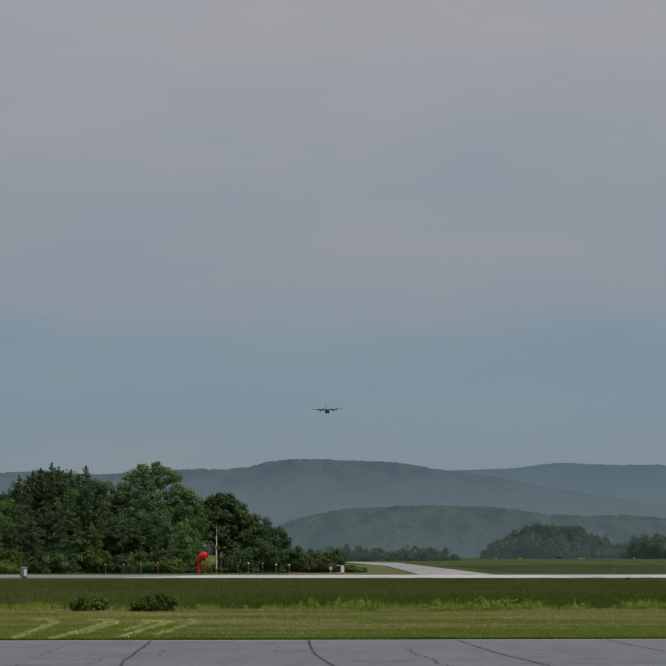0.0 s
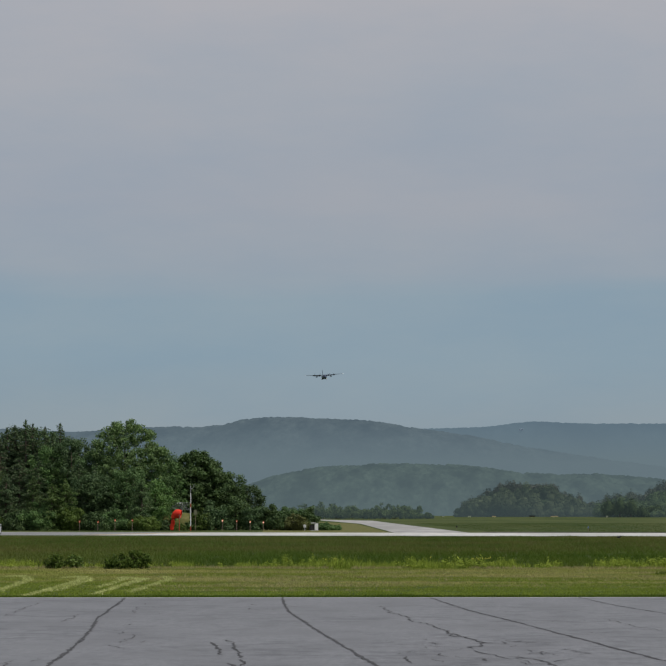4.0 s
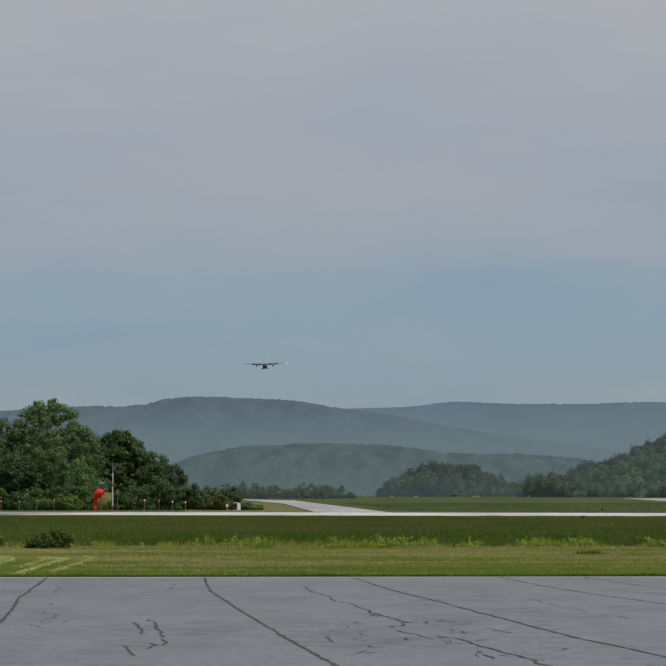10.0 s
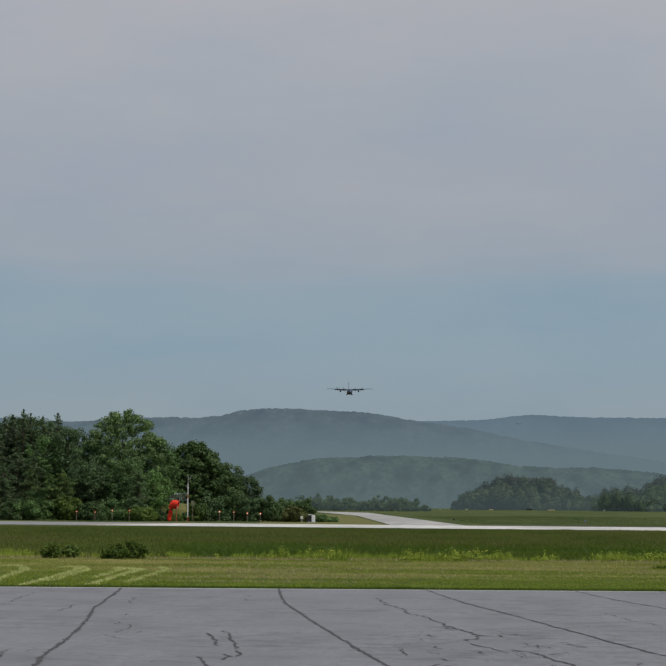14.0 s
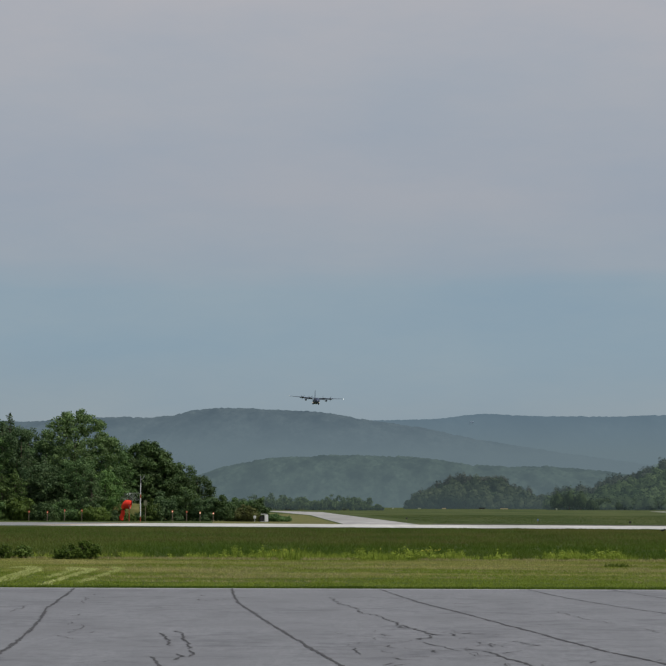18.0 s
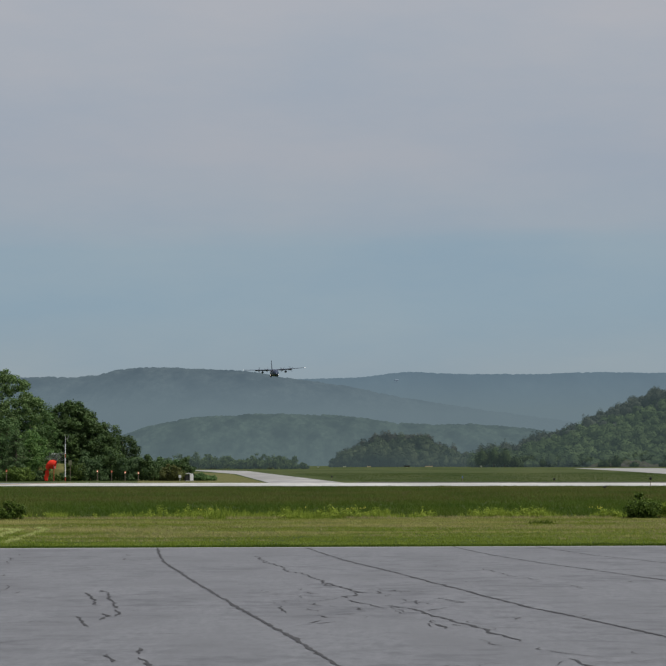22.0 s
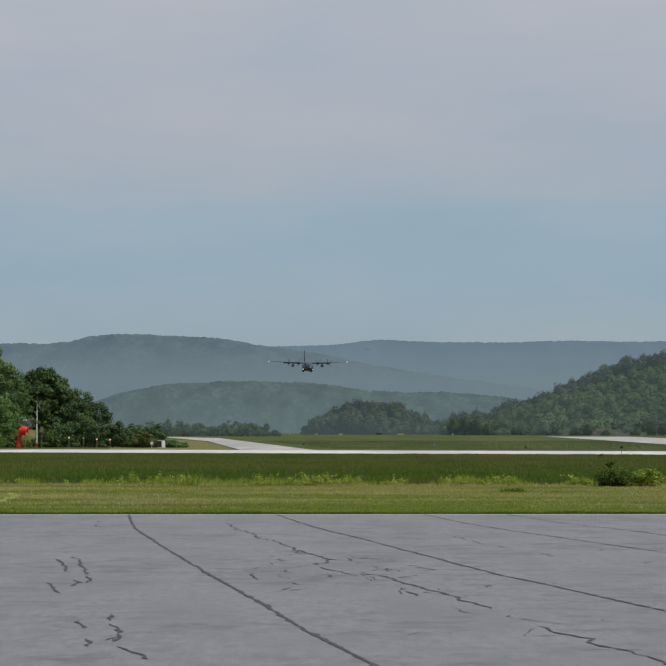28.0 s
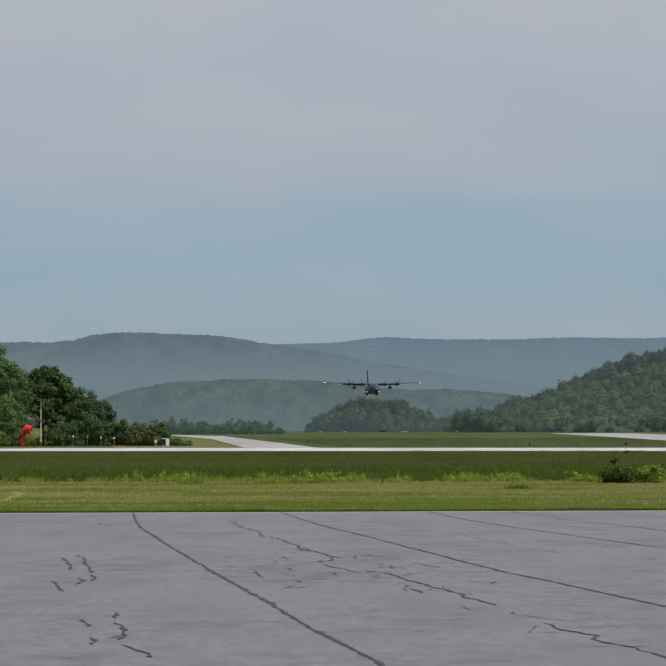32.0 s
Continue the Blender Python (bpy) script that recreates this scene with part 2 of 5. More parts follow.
M_SHRUB = leaf_mat("shrub_leaves", (0.046, 0.094, 0.016), (0.14, 0.20, 0.04), 0.8, 0.25, 0.45, 0.2)
M_BUSH = leaf_mat("bush_leaves", (0.014, 0.034, 0.006), (0.150, 0.225, 0.040), 4.0, 0.25, 0.5, spec=0.1)
M_BRIGHT = leaf_mat("bright_leaves", (0.075, 0.135, 0.026), (0.19, 0.27, 0.058), 0.8, 0.3, 0.32)
M_OLIVE = leaf_mat("olive_leaves", (0.060, 0.075, 0.020), (0.15, 0.165, 0.05), 0.8, 0.25, 0.32)
# haze colour that the middle-distance woods give off as a share of their surface
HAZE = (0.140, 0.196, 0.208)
M_WOODS = haze_glow_mat("far_wood_leaves", (0.036, 0.066, 0.028), (0.176, 0.228, 0.092), HAZE, (0.20, 0.20), 0.3, 60)
M_CANOPY = haze_glow_mat("slope_canopy", (0.052, 0.084, 0.034), (0.136, 0.186, 0.080), HAZE, (0.21, 0.21), 0.10, 60)
M_CREST = haze_glow_mat("crest_canopy", (0.046, 0.058, 0.046), (0.102, 0.114, 0.084), HAZE, (0.22, 0.22), 0.10, 60)
M_MOUND = haze_glow_mat("mound_canopy", (0.030, 0.048, 0.030), (0.122, 0.146, 0.080), HAZE, (0.30, 0.18), 0.10, 25)
M_MOUND_TOP = haze_glow_mat("mound_top_canopy", (0.036, 0.040, 0.034), (0.108, 0.108, 0.084), HAZE, (0.23, 0.19), 0.10, 25)
M_FOOT = haze_glow_mat("foot_canopy", (0.024, 0.044, 0.022), (0.096, 0.132, 0.050), HAZE, (0.12, 0.12), 0.10, 60)
# floor coloured dark to give the shadow in the gaps between crowns
M_SLOPE = haze_glow_mat("wood_floor", (0.020, 0.034, 0.018), (0.050, 0.072, 0.036), HAZE, (0.25, 0.2), 0.15, 40)
M_ROCK = mat("bare_rock", (0.028, 0.031, 0.030), (0.066, 0.070, 0.066), 0.6, rough=0.95, bump=1.0, deep=0.5, big=(0.050, 0.066, 0.034), bigscale=0.2)
# for the worn far shoulder and the shadow-coloured strip on the near side
M_SHOULDER = mat("worn_and_shade_strip", (0.045, 0.05, 0.036), (0.08, 0.08, 0.062), 0.6, rough=0.95, big=(0.095, 0.095, 0.08), bigscale=0.15, spec=0.05)
# hill haze is glow in the material, strongest towards the foot
M_HILL_MID = haze_glow_mat("near_hill_woods", (0.006, 0.014, 0.012), (0.090, 0.125, 0.092), (0.126, 0.176, 0.192), (0.76, 0.60), 0.13, 66, 0.0, 0.22)
M_HILL_MAIN = haze_glow_mat("high_hill_woods", (0.016, 0.022, 0.026), (0.096, 0.116, 0.110), (0.144, 0.204, 0.250), (0.95, 0.57), 0.075, 158, 84, 0.22, (0.144, 0.196, 0.224))
M_HILL_FAR = haze_glow_mat("far_ridge_woods", (0.020, 0.040, 0.055), (0.060, 0.085, 0.095), (0.170, 0.244, 0.304), (0.97, 0.66), 0.03, 178, 100, 0.22, (0.152, 0.207, 0.236))
M_GREY = mat("grey_aircraft_paint", (0.030, 0.046, 0.086), (0.046, 0.066, 0.112), 0.8, rough=0.42, spec=0.35)
M_DARKGREY = mat("dark_aircraft_paint", (0.018, 0.030, 0.058), (0.030, 0.046, 0.078), 1.0, rough=0.30, spec=0.6)
M_GLASS = mat("cockpit_glass", (0.55, 0.60, 0.66), (0.65, 0.70, 0.75), 1.0, rough=0.12, spec=0.8, metal=0.85)
M_TYRE = mat("tyre_rubber", (0.018, 0.018, 0.018), (0.03, 0.03, 0.03), 6.0, rough=0.9)
M_METAL = mat("galvanised_metal", (0.42, 0.43, 0.44), (0.55, 0.56, 0.57), 3.0, rough=0.5, metal=0.3)
M_CABINET = mat("grey_cabinet_paint", (0.16, 0.17, 0.18), (0.24, 0.25, 0.26), 3.0, rough=0.5)
M_WHITE = mat("white_enamel", (0.70, 0.71, 0.72), (0.80, 0.80, 0.80), 3.0, rough=0.5)
M_BLACK = mat("black_enamel", (0.012, 0.012, 0.013), (0.03, 0.03, 0.03), 4.0, rough=0.6)
M_ORANGE = mat("windsock_cloth", (0.62, 0.022, 0.012), (0.78, 0.05, 0.02), 2.0, rough=0.8)
M_SIGN = mat("faded_yellow_sign", (0.42, 0.34, 0.20), (0.54, 0.45, 0.28), 3.0)
# house colours hold the haze's blue; wall lightened to offset its shade
M_FARWALL = mat("haze_blue_wall", (0.26, 0.34, 0.42), (0.29, 0.37, 0.45), 0.5)
M_FARROOF = mat("haze_blue_roof", (0.16, 0.22, 0.28), (0.18, 0.24, 0.30), 0.5)
M_BOARD = mat("dull_notice_board", (0.16, 0.17, 0.10), (0.24, 0.25, 0.15), 3.0)
M_PALE = mat("faded_pale_board", (0.30, 0.34, 0.24), (0.40, 0.43, 0.32), 3.0)
M_STAKE = mat("weathered_stake", (0.16, 0.12, 0.09), (0.26, 0.21, 0.16), 4.0)
M_REDPAINT = mat("red_paint", (0.34, 0.07, 0.04), (0.44, 0.11, 0.06), 3.0)
M_LAMP = glow_mat("white_lamp", (1.0, 0.97, 0.9), 3.0)
M_AMBER = glow_mat("amber_lamp", (1.0, 0.80, 0.62), 2.2)
M_REDGLOW = mat("orange_lamp_paint", (0.42, 0.09, 0.04), (0.52, 0.13, 0.06), 4.0, rough=0.5)
M_LENS = glow_mat("stake_lamp_lens", (1.0, 0.62, 0.42), 0.55)
M_BLUE = mat("blue_lens", (0.09, 0.15, 0.40), (0.12, 0.19, 0.46), 4.0, rough=0.3)
M_FEATHER = mat("black_feathers", (0.008, 0.008, 0.010), (0.02, 0.02, 0.024), 8.0, rough=0.45)

GROUND_Z = -0.3


# ---- helpers ----
def mesh_object(name, bm, material, smooth=False):
    me = bpy.data.meshes.new(name)
    bm.normal_update()
    bm.to_mesh(me)
    bm.free()
    if smooth:
        me.polygons.foreach_set("use_smooth", [True] * len(me.polygons))
    me.materials.append(material)
    return new(name, me)


def part(name, bm, material, parent, label="", smooth=False):
    ob = mesh_object(name, bm, material, smooth)
    ob.parent = parent
    return tagged(ob, label)


def thing(name, m, label, category, group="", kind=""):
    ob = new(name)
    ob.matrix_basis = m
    ob.empty_display_size = 0.3
    return tagged(ob, label, category, group, kind)


def array_mesh(name, verts, corners, material, size=4):
    """A mesh from arrays: verts n x 3, and faces of `size` corners."""
    me = bpy.data.meshes.new(name)
    me.vertices.add(len(verts))
    me.vertices.foreach_set("co", np.asarray(verts, dtype=np.float32).ravel())
    corners = np.asarray(corners, dtype=np.int32).reshape(-1, size)
    me.loops.add(corners.size)
    me.loops.foreach_set("vertex_index", corners.ravel())
    me.polygons.add(len(corners))
    me.polygons.foreach_set("loop_start", np.arange(len(corners), dtype=np.int32) * size)
    me.update(calc_edges=True)
    me.materials.append(material)
    return me


def box(bm, sx, sy, sz, x=0, y=0, z=0, bevel=0.0):
    """A box with its base at z, edges rounded."""
    made = bmesh.ops.create_cube(bm, size=1, matrix=Matrix.LocRotScale((x, y, z + sz / 2), None, (sx, sy, sz)))
    if bevel:
        edges = list({e for v in made["verts"] for e in v.link_edges})
        bmesh.ops.bevel(bm, geom=edges, offset=bevel, segments=2, affect="EDGES")
    return bm


def tube(bm, points, radii, n=10, cap=True):
    """A tapered tube through points."""
    rings = []
    pts = [Vector(p) for p in points]
    for i, (p, r) in enumerate(zip(pts, radii)):
        d = (pts[min(i + 1, len(pts) - 1)] - pts[max(i - 1, 0)]).normalized()
        side = d.orthogonal().normalized() if abs(d.z) > 0.99 else d.cross(Vector((0, 0, 1))).normalized()
        up = side.cross(d).normalized()
        rings.append([bm.verts.new(p + r * (math.cos(a) * side + math.sin(a) * up)) for a in (2 * math.pi * k / n for k in range(n))])
    for a, b in zip(rings, rings[1:]):
        for k in range(n):
            bm.faces.new((a[k], a[(k + 1) % n], b[(k + 1) % n], b[k]))
    if cap:
        bm.faces.new(rings[0][::-1])
        bm.faces.new(rings[-1])
    return bm


def ball(bm, r, x=0, y=0, z=0, sx=1, sy=1, sz=1, n=12):
    bmesh.ops.create_uvsphere(bm, u_segments=n, v_segments=max(6, n // 2), radius=r, matrix=Matrix.LocRotScale((x, y, z), None, (sx, sy, sz)))
    return bm


def lerp(knots, u):
    """Smooth run through a few knots (u, value)."""
    xs, ys = zip(*knots)
    return np.interp(u, xs, ys)


# ---- ground ----
def build_ground():
    rng = np.random.default_rng(3)
    # one sheet: fine near the stand, coarse towards the horizon
    rings = [0, 20, 40, 60, 80, 110, 150, 200, 260, 340, 450, 600, 800, 1100, 1500, 2100, 3000, 4200, 4950]
    n = 96
    verts, faces = [(0, 0, GROUND_Z)], []
    for r in rings[1:]:
        for k in range(n):
            a = 2 * math.pi * k / n
            verts.append((r * math.sin(a), r * math.cos(a), GROUND_Z))
    tris = [(0, 1 + (k + 1) % n, 1 + k) for k in range(n)]
    for i in range(len(rings) - 2):
        a, b = 1 + i * n, 1 + (i + 1) * n
        for k in range(n):
            faces.append((a + k, a + (k + 1) % n, b + (k + 1) % n, b + k))
    me = bpy.data.meshes.new("ground")
    me.from_pydata(verts, [], tris + faces)
    me.materials.append(M_FIELD)
    ground = new("ground", me)
    tagged(ground, "flat airfield ground of short green grass", "ground", kind="structure")


def slab(name, corners, top, material, label, category, thick=0.25):
    """A paved area: corners in plan, top as a function of y."""
    bm = bmesh.new()
    up = [bm.verts.new((x, y, top(y))) for x, y in corners]
    low = [bm.verts.new((x, y, top(y) - thick)) for x, y in corners]
    bm.faces.new(up)
    bm.faces.new(low[::-1])
    for i in range(len(up)):
        j = (i + 1) % len(up)
        bm.faces.new((up[j], up[i], low[i], low[j]))
    bmesh.ops.recalc_face_normals(bm, faces=bm.faces)
    return tagged(mesh_object(name, bm, material), label, category, kind="structure")


def apron_top(y):
    return -0.0049 * y


def crack(parent, rng, points, width, wobble, broken=0.0):
    """A tar-filled crack that wanders along its line, of uneven width; broken: the share of it that has healed."""
    pts = [Vector((x, y, 0)) for x, y in points]
    line = []
    for a, b in zip(pts, pts[1:]):
        steps = max(2, int((b - a).length / 0.16))
        line += [a.lerp(b, k / steps) for k in range(steps)]
    line.append(pts[-1])
    bm = bmesh.new()
    prev, drift, run, open_now = None, 0.0, 0, True
    for i, p in enumerate(line):
        d = (line[min(i + 1, len(line) - 1)] - line[max(i - 1, 0)]).normalized()
        side = Vector((d.y, -d.x, 0))
        drift = 0.72 * drift + rng.normal(0, wobble)
        run -= 1
        if broken and run < 0:
            open_now = rng.random() > broken
            run = rng.integers(3, 12) if open_now else rng.integers(2, 6)
        ending = i in (0, len(line) - 1) or run == 0
        w = width * (0.35 + 1.3 * rng.random() ** 1.5) * (0.2 if ending else 1)
        c = p + side * (drift + rng.normal(0, 0.45 * wobble))
        row = [bm.verts.new((q.x, q.y, apron_top(q.y) + 0.005)) for q in (c - side * w / 2, c + side * w / 2)]
        if prev and open_now:
            bm.faces.new((prev[0], prev[1], row[1], row[0]))
        prev = row
    bmesh.ops.delete(bm, geom=[v for v in bm.verts if not v.link_faces], context="VERTS")
    if bm.faces:
        part("crack", bm, M_TAR, parent)
    else:
        bm.free()


def build_paving():
    rng = np.random.default_rng(5)
    apron = slab("pavement", [(-60, -70), (60, -70), (60, 58.5), (-60, 51.3)], apron_top, M_APRON, "weathered grey asphalt apron with dark cracks", "pavement", 0.5)
    slab("worn_edge", [(-60, 50.75), (60, 57.95), (60, 58.5), (-60, 51.3)], lambda y: apron_top(y) + 0.004, M_EDGE, "pale dusty edge of the asphalt apron", "pavement edge", 0.3)
    # lane joints, 3.7 m apart, which lean to the left as they run out
    joints = (((-8.05, 54.3), (-7.29, 47.5), (-6.77, 42.5), (-6.06, 37.3), (-5.37, 31.5), (-4.98, 27.6), (-4.6, 24.4), (-2.6, 5)), ((-4.5, 54.5), (-4.08, 49.8), (-3.65, 45.6), (-2.39, 36.2), (-1.42, 29.3), (-0.77, 24.9), (-0.28, 21.3), (0.32, 17.5), (1.6, 3)),
              ((-1.2, 54.7), (-0.29, 46.5), (0.84, 38.7), (1.63, 32.8), (2.17, 29.1), (2.81, 25.7), (3.23, 23.3), (5.0, 6)), ((2.15, 54.9), (2.71, 49.1), (3.33, 44.8), (4.01, 41.2), (4.51, 38.2), (4.97, 35.8), (7.6, 12)),
              ((4.05, 55.0), (4.7, 49.2), (5.65, 44.5), (5.9, 42.5), (8.6, 20)), ((-11.5, 54.1), (-11.1, 51.3), (-9.4, 37.5), (-7.6, 20)), ((7.9, 55.2), (9.3, 44.0), (12.5, 25)))
    for j, width in zip(joints, (0.066, 0.058, 0.056, 0.046, 0.038, 0.044, 0.040)):
        crack(apron, rng, j, width * 0.85, 0.007)
    # the broken middle of one lane, knotted where it splits
    middle = (((-2.13, 49.4), (-1.3, 42.1), (-0.91, 39.8), (-0.52, 36.8), (-0.4, 35.3)), ((-0.55, 36.5), (-0.22, 34.7), (0.01, 33.5), (-0.06, 32.5), (-0.19, 32.3), (-0.03, 32.0)), ((-0.11, 31.4), (0.05, 30.7), (0.16, 30.1), (0.3, 29.3)),
              ((0.43, 30.0), (0.64, 29.3), (0.77, 28.5), (0.89, 27.7), (1.05, 26.7), (1.23, 25.6), (1.4, 24.6), (1.54, 23.5)), ((1.69, 22.7), (1.73, 22.5), (1.9, 22.0), (2.1, 21.6), (2.43, 21.5)),
              ((1.84, 21.3), (1.94, 20.7), (2.13, 20.1), (2.2, 19.2), (2.3, 18.9), (2.36, 18.3), (2.46, 17.8), (2.75, 16.2)))
    for s, width, gaps in zip(middle, (0.032, 0.046, 0.040, 0.046, 0.020, 0.044), (0.12, 0, 0, 0, 0.2, 0)):
        crack(apron, rng, s, width * 0.9, 0.026, gaps)
    # two fields of short cracks in the next lane
    short = (((-3.74, 33.5), (-3.56, 32.2), (-3.44, 31.6), (-3.34, 30.4), (-3.25, 30.1)), ((-3.58, 34.2), (-3.36, 32.6), (-3.23, 31.5), (-3.09, 30.7), (-3.03, 29.5)), ((-2.91, 29.2), (-2.76, 27.8)), ((-3.02, 28.4), (-2.99, 27.9), (-2.93, 27.2)), ((-3.2, 27.8), (-3.02, 26.7), (-2.88, 25.9)),
             ((-2.26, 21.9), (-2.16, 21.3), (-2.09, 21.0)), ((-1.99, 19.9), (-1.89, 19.1)), ((-2.05, 22.7), (-1.97, 21.9)), ((-1.94, 21.5), (-1.81, 20.8), (-1.72, 20.1), (-1.73, 19.6)), ((-1.68, 19.1), (-1.56, 18.7), (-1.42, 18.2), (-1.34, 18.0)), ((0.87, 26.3), (0.93, 26.0), (0.96, 25.5)))
    for s in short:
        crack(apron, rng, s, 0.034, 0.020)
    thin = (((-1.79, 19.7), (-1.7, 20.0), (-1.52, 20.1)), ((-1.1, 21.2), (-1.04, 21.5), (-0.95, 21.7)), ((-1.19, 32.9), (-1.04, 32.7)), ((-0.97, 31.3), (-0.83, 31.2)), ((-0.76, 31.9), (-0.75, 32.6)), ((-1.01, 30.1), (-0.9, 29.2), (-0.78, 28.3)), ((-0.83, 30.3), (-0.64, 30.4), (-0.42, 29.9)),
            ((-0.54, 26.4), (-0.41, 27.1)), ((1.21, 23.8), (1.27, 23.4), (1.33, 22.9)), ((2.28, 22.2), (2.32, 21.6)), ((1.76, 21.0), (1.65, 20.5), (1.66, 20.2), (1.93, 20.3)), ((0.14, 34.2), (0.23, 33.9), (0.33, 33.1)), ((0.58, 31.7), (0.64, 31.0)), ((0.7, 30.9), (0.76, 30.3)),
            ((2.09, 41.9), (2.3, 40.4), (2.54, 38.7), (2.87, 37.3)), ((3.05, 35.6), (3.32, 33.9)), ((-7.88, 37.5), (-8.27, 40.8)), ((-8.59, 43.3), (-9.04, 48.0), (-9.32, 50.4)), ((-5.4, 27.2), (-5.57, 28.4), (-5.6, 28.9)), ((-5.02, 32.7), (-4.68, 31.6)),
            ((-5.02, 33.3), (-5.1, 35.2), (-5.15, 35.9)), ((-7.09, 40.6), (-7.2, 42.5), (-7.41, 44.1)), ((-5.81, 39.0), (-5.75, 39.8)), ((-6.44, 44.7), (-6.91, 48.3), (-7.0, 50.2)), ((-4.71, 33.3), (-4.73, 33.9)), ((-5.39, 35.9), (-5.45, 36.8)))
    for s in thin:
        crack(apron, rng, s, 0.019, 0.024, 0.1)
    # a knot of short cracks where the lane has broken up
    for k in range(46):
        x0, y0 = -1.1 + 2.3 * rng.random(), 26.0 + 9 * rng.random()
        x0 += (31.5 - y0) * 0.10
        crack(apron, rng, ((x0, y0), (x0 + 0.14 * rng.normal(), y0 - 0.4 * rng.random()), (x0 + 0.26 * rng.normal(), y0 - 0.4 - 0.5 * rng.random())), 0.010 + 0.022 * rng.random(), 0.03, 0.15)
    # hairline cracks that cross the lanes
    for k in range(150):
        lane = (-3.4, -0.3, 0.9, 2.2, -5.4, 4.6)[k % 6]
        y0 = 17 + 33 * rng.random()
        x0 = lane + (34 - y0) * 0.09 + rng.normal(0, 0.45)
        run = 0.25 + 0.9 * rng.random() ** 2
        tilt = rng.normal(0, 0.45)
        crack(apron, rng, ((x0, y0), (x0 + run * 0.5, y0 + tilt), (x0 + run, y0 + 0.4 * tilt)), 0.006 + 0.020 * rng.random() ** 2, 0.045, 0.35)

    def flat(y):
        return GROUND_Z + 0.03

    slab("runway_crossing", [(-170, 253.5), (-170, 288.5), (170, 203.5), (170, 168.5)], flat, M_RUNWAY, "pale concrete runway crossing behind the meadow", "runway", 0.2)
    slab("worn_and_shade_strip", [(0, 245.5), (0, 262), (170, 219.5), (170, 203)], lambda y: GROUND_Z + 0.012, M_SHOULDER, "worn greyish grass shoulder behind the concrete", "shoulder", 0.1)
    # dark strip added for the shadow under the slab's near edge
    slab("worn_and_shade_strip", [(-30, 216.2), (-30, 218.2), (170, 168.2), (170, 166.2)], lambda y: GROUND_Z + 0.012, M_SHOULDER, "earthy strip colouring in the shadow of the concrete's near edge", "shoulder", 0.1)
    slab("dry_grass_patch", [(-23, 252), (-9.4, 248.5), (-25.5, 489), (-52, 700), (-62, 700)], lambda y: GROUND_Z + 0.010, M_BANK, "dry yellowish grass beside the taxiway", "grass", 0.1)
    slab("taxiway", [(-8.8, 245), (-1.0, 243), (-33.5, 730), (-56, 860), (-60, 860), (-24.6, 489)], lambda y: flat(y) - 0.006, M_TAXI, "pale taxiway running out across the field", "taxiway", 0.2)
    slab("runway", [(53, 380), (68.8, 628), (93, 1040), (128, 1040), (108, 776), (88, 380)], lambda y: flat(y) - 0.006, M_TAXI, "pale runway at the foot of the wooded slope", "runway", 0.2)
    slab("grey_runway_end", [(-170, 253.5), (-170, 288.5), (-31.0, 253.75), (-36.7, 220.2)], lambda y: flat(y) + 0.01, M_GREYEND, "grey asphalt end of the pale runway crossing", "runway", 0.15)
    slab("taxi_line", [(-36.7, 220.2), (-31.0, 253.75), (-29.7, 253.4), (-35.4, 219.9)], lambda y: flat(y) + 0.014, M_PAINT, "worn brownish line where the two pavings meet", "marking", 0.1)


# ---- grass ----
def blades(name, x, y, height, width, material, label, category, rng, lean=0.35, z=GROUND_Z, per=3):
    """Tufts of blades, one triangle each, at the places x, y."""
    x, y, height = (np.repeat(a, per) for a in (x, y, height))
    n = len(x)
    turn = rng.random(n) * 2 * np.pi
    half = width * (0.6 + 0.8 * rng.random(n)) / 2
    x = x + rng.normal(0, 0.05, n)
    y = y + rng.normal(0, 0.05, n)
    h = height * (0.6 + 0.7 * rng.random(n))
    out = rng.random(n) * 2 * np.pi
    reach = h * lean * rng.random(n) * 1.6
    v = np.empty((n, 3, 3))
    v[:, 0] = np.stack([x - np.cos(turn) * half, y - np.sin(turn) * half, np.full(n, z)], 1)
    v[:, 1] = np.stack([x + np.cos(turn) * half, y + np.sin(turn) * half, np.full(n, z)], 1)
    v[:, 2] = np.stack([x + np.cos(out) * reach, y + np.sin(out) * reach, z + h], 1)
    ob = new(name, array_mesh(name, v.reshape(-1, 3), np.arange(3 * n), material, 3))
    return tagged(ob, label, category, kind="stuff")


def fan(rng, n, near, far, left=-0.245, right=0.175):
    """Random places of the fan that opens from the stand, evenly spread over its area."""
    y = np.sqrt(rng.random(n) * (far ** 2 - near ** 2) + near ** 2)
    return (left + (right - left) * rng.random(n)) * y, y


def apron_edge(x):
    return 54.9 + 0.06 * x


def wave(x, y, fx, fy, seed):
    """Soft noise over the plan, fx and fy to the metre."""
    return np.array([noise.noise((a * fx, b * fy, seed)) for a, b in zip(x, y)])


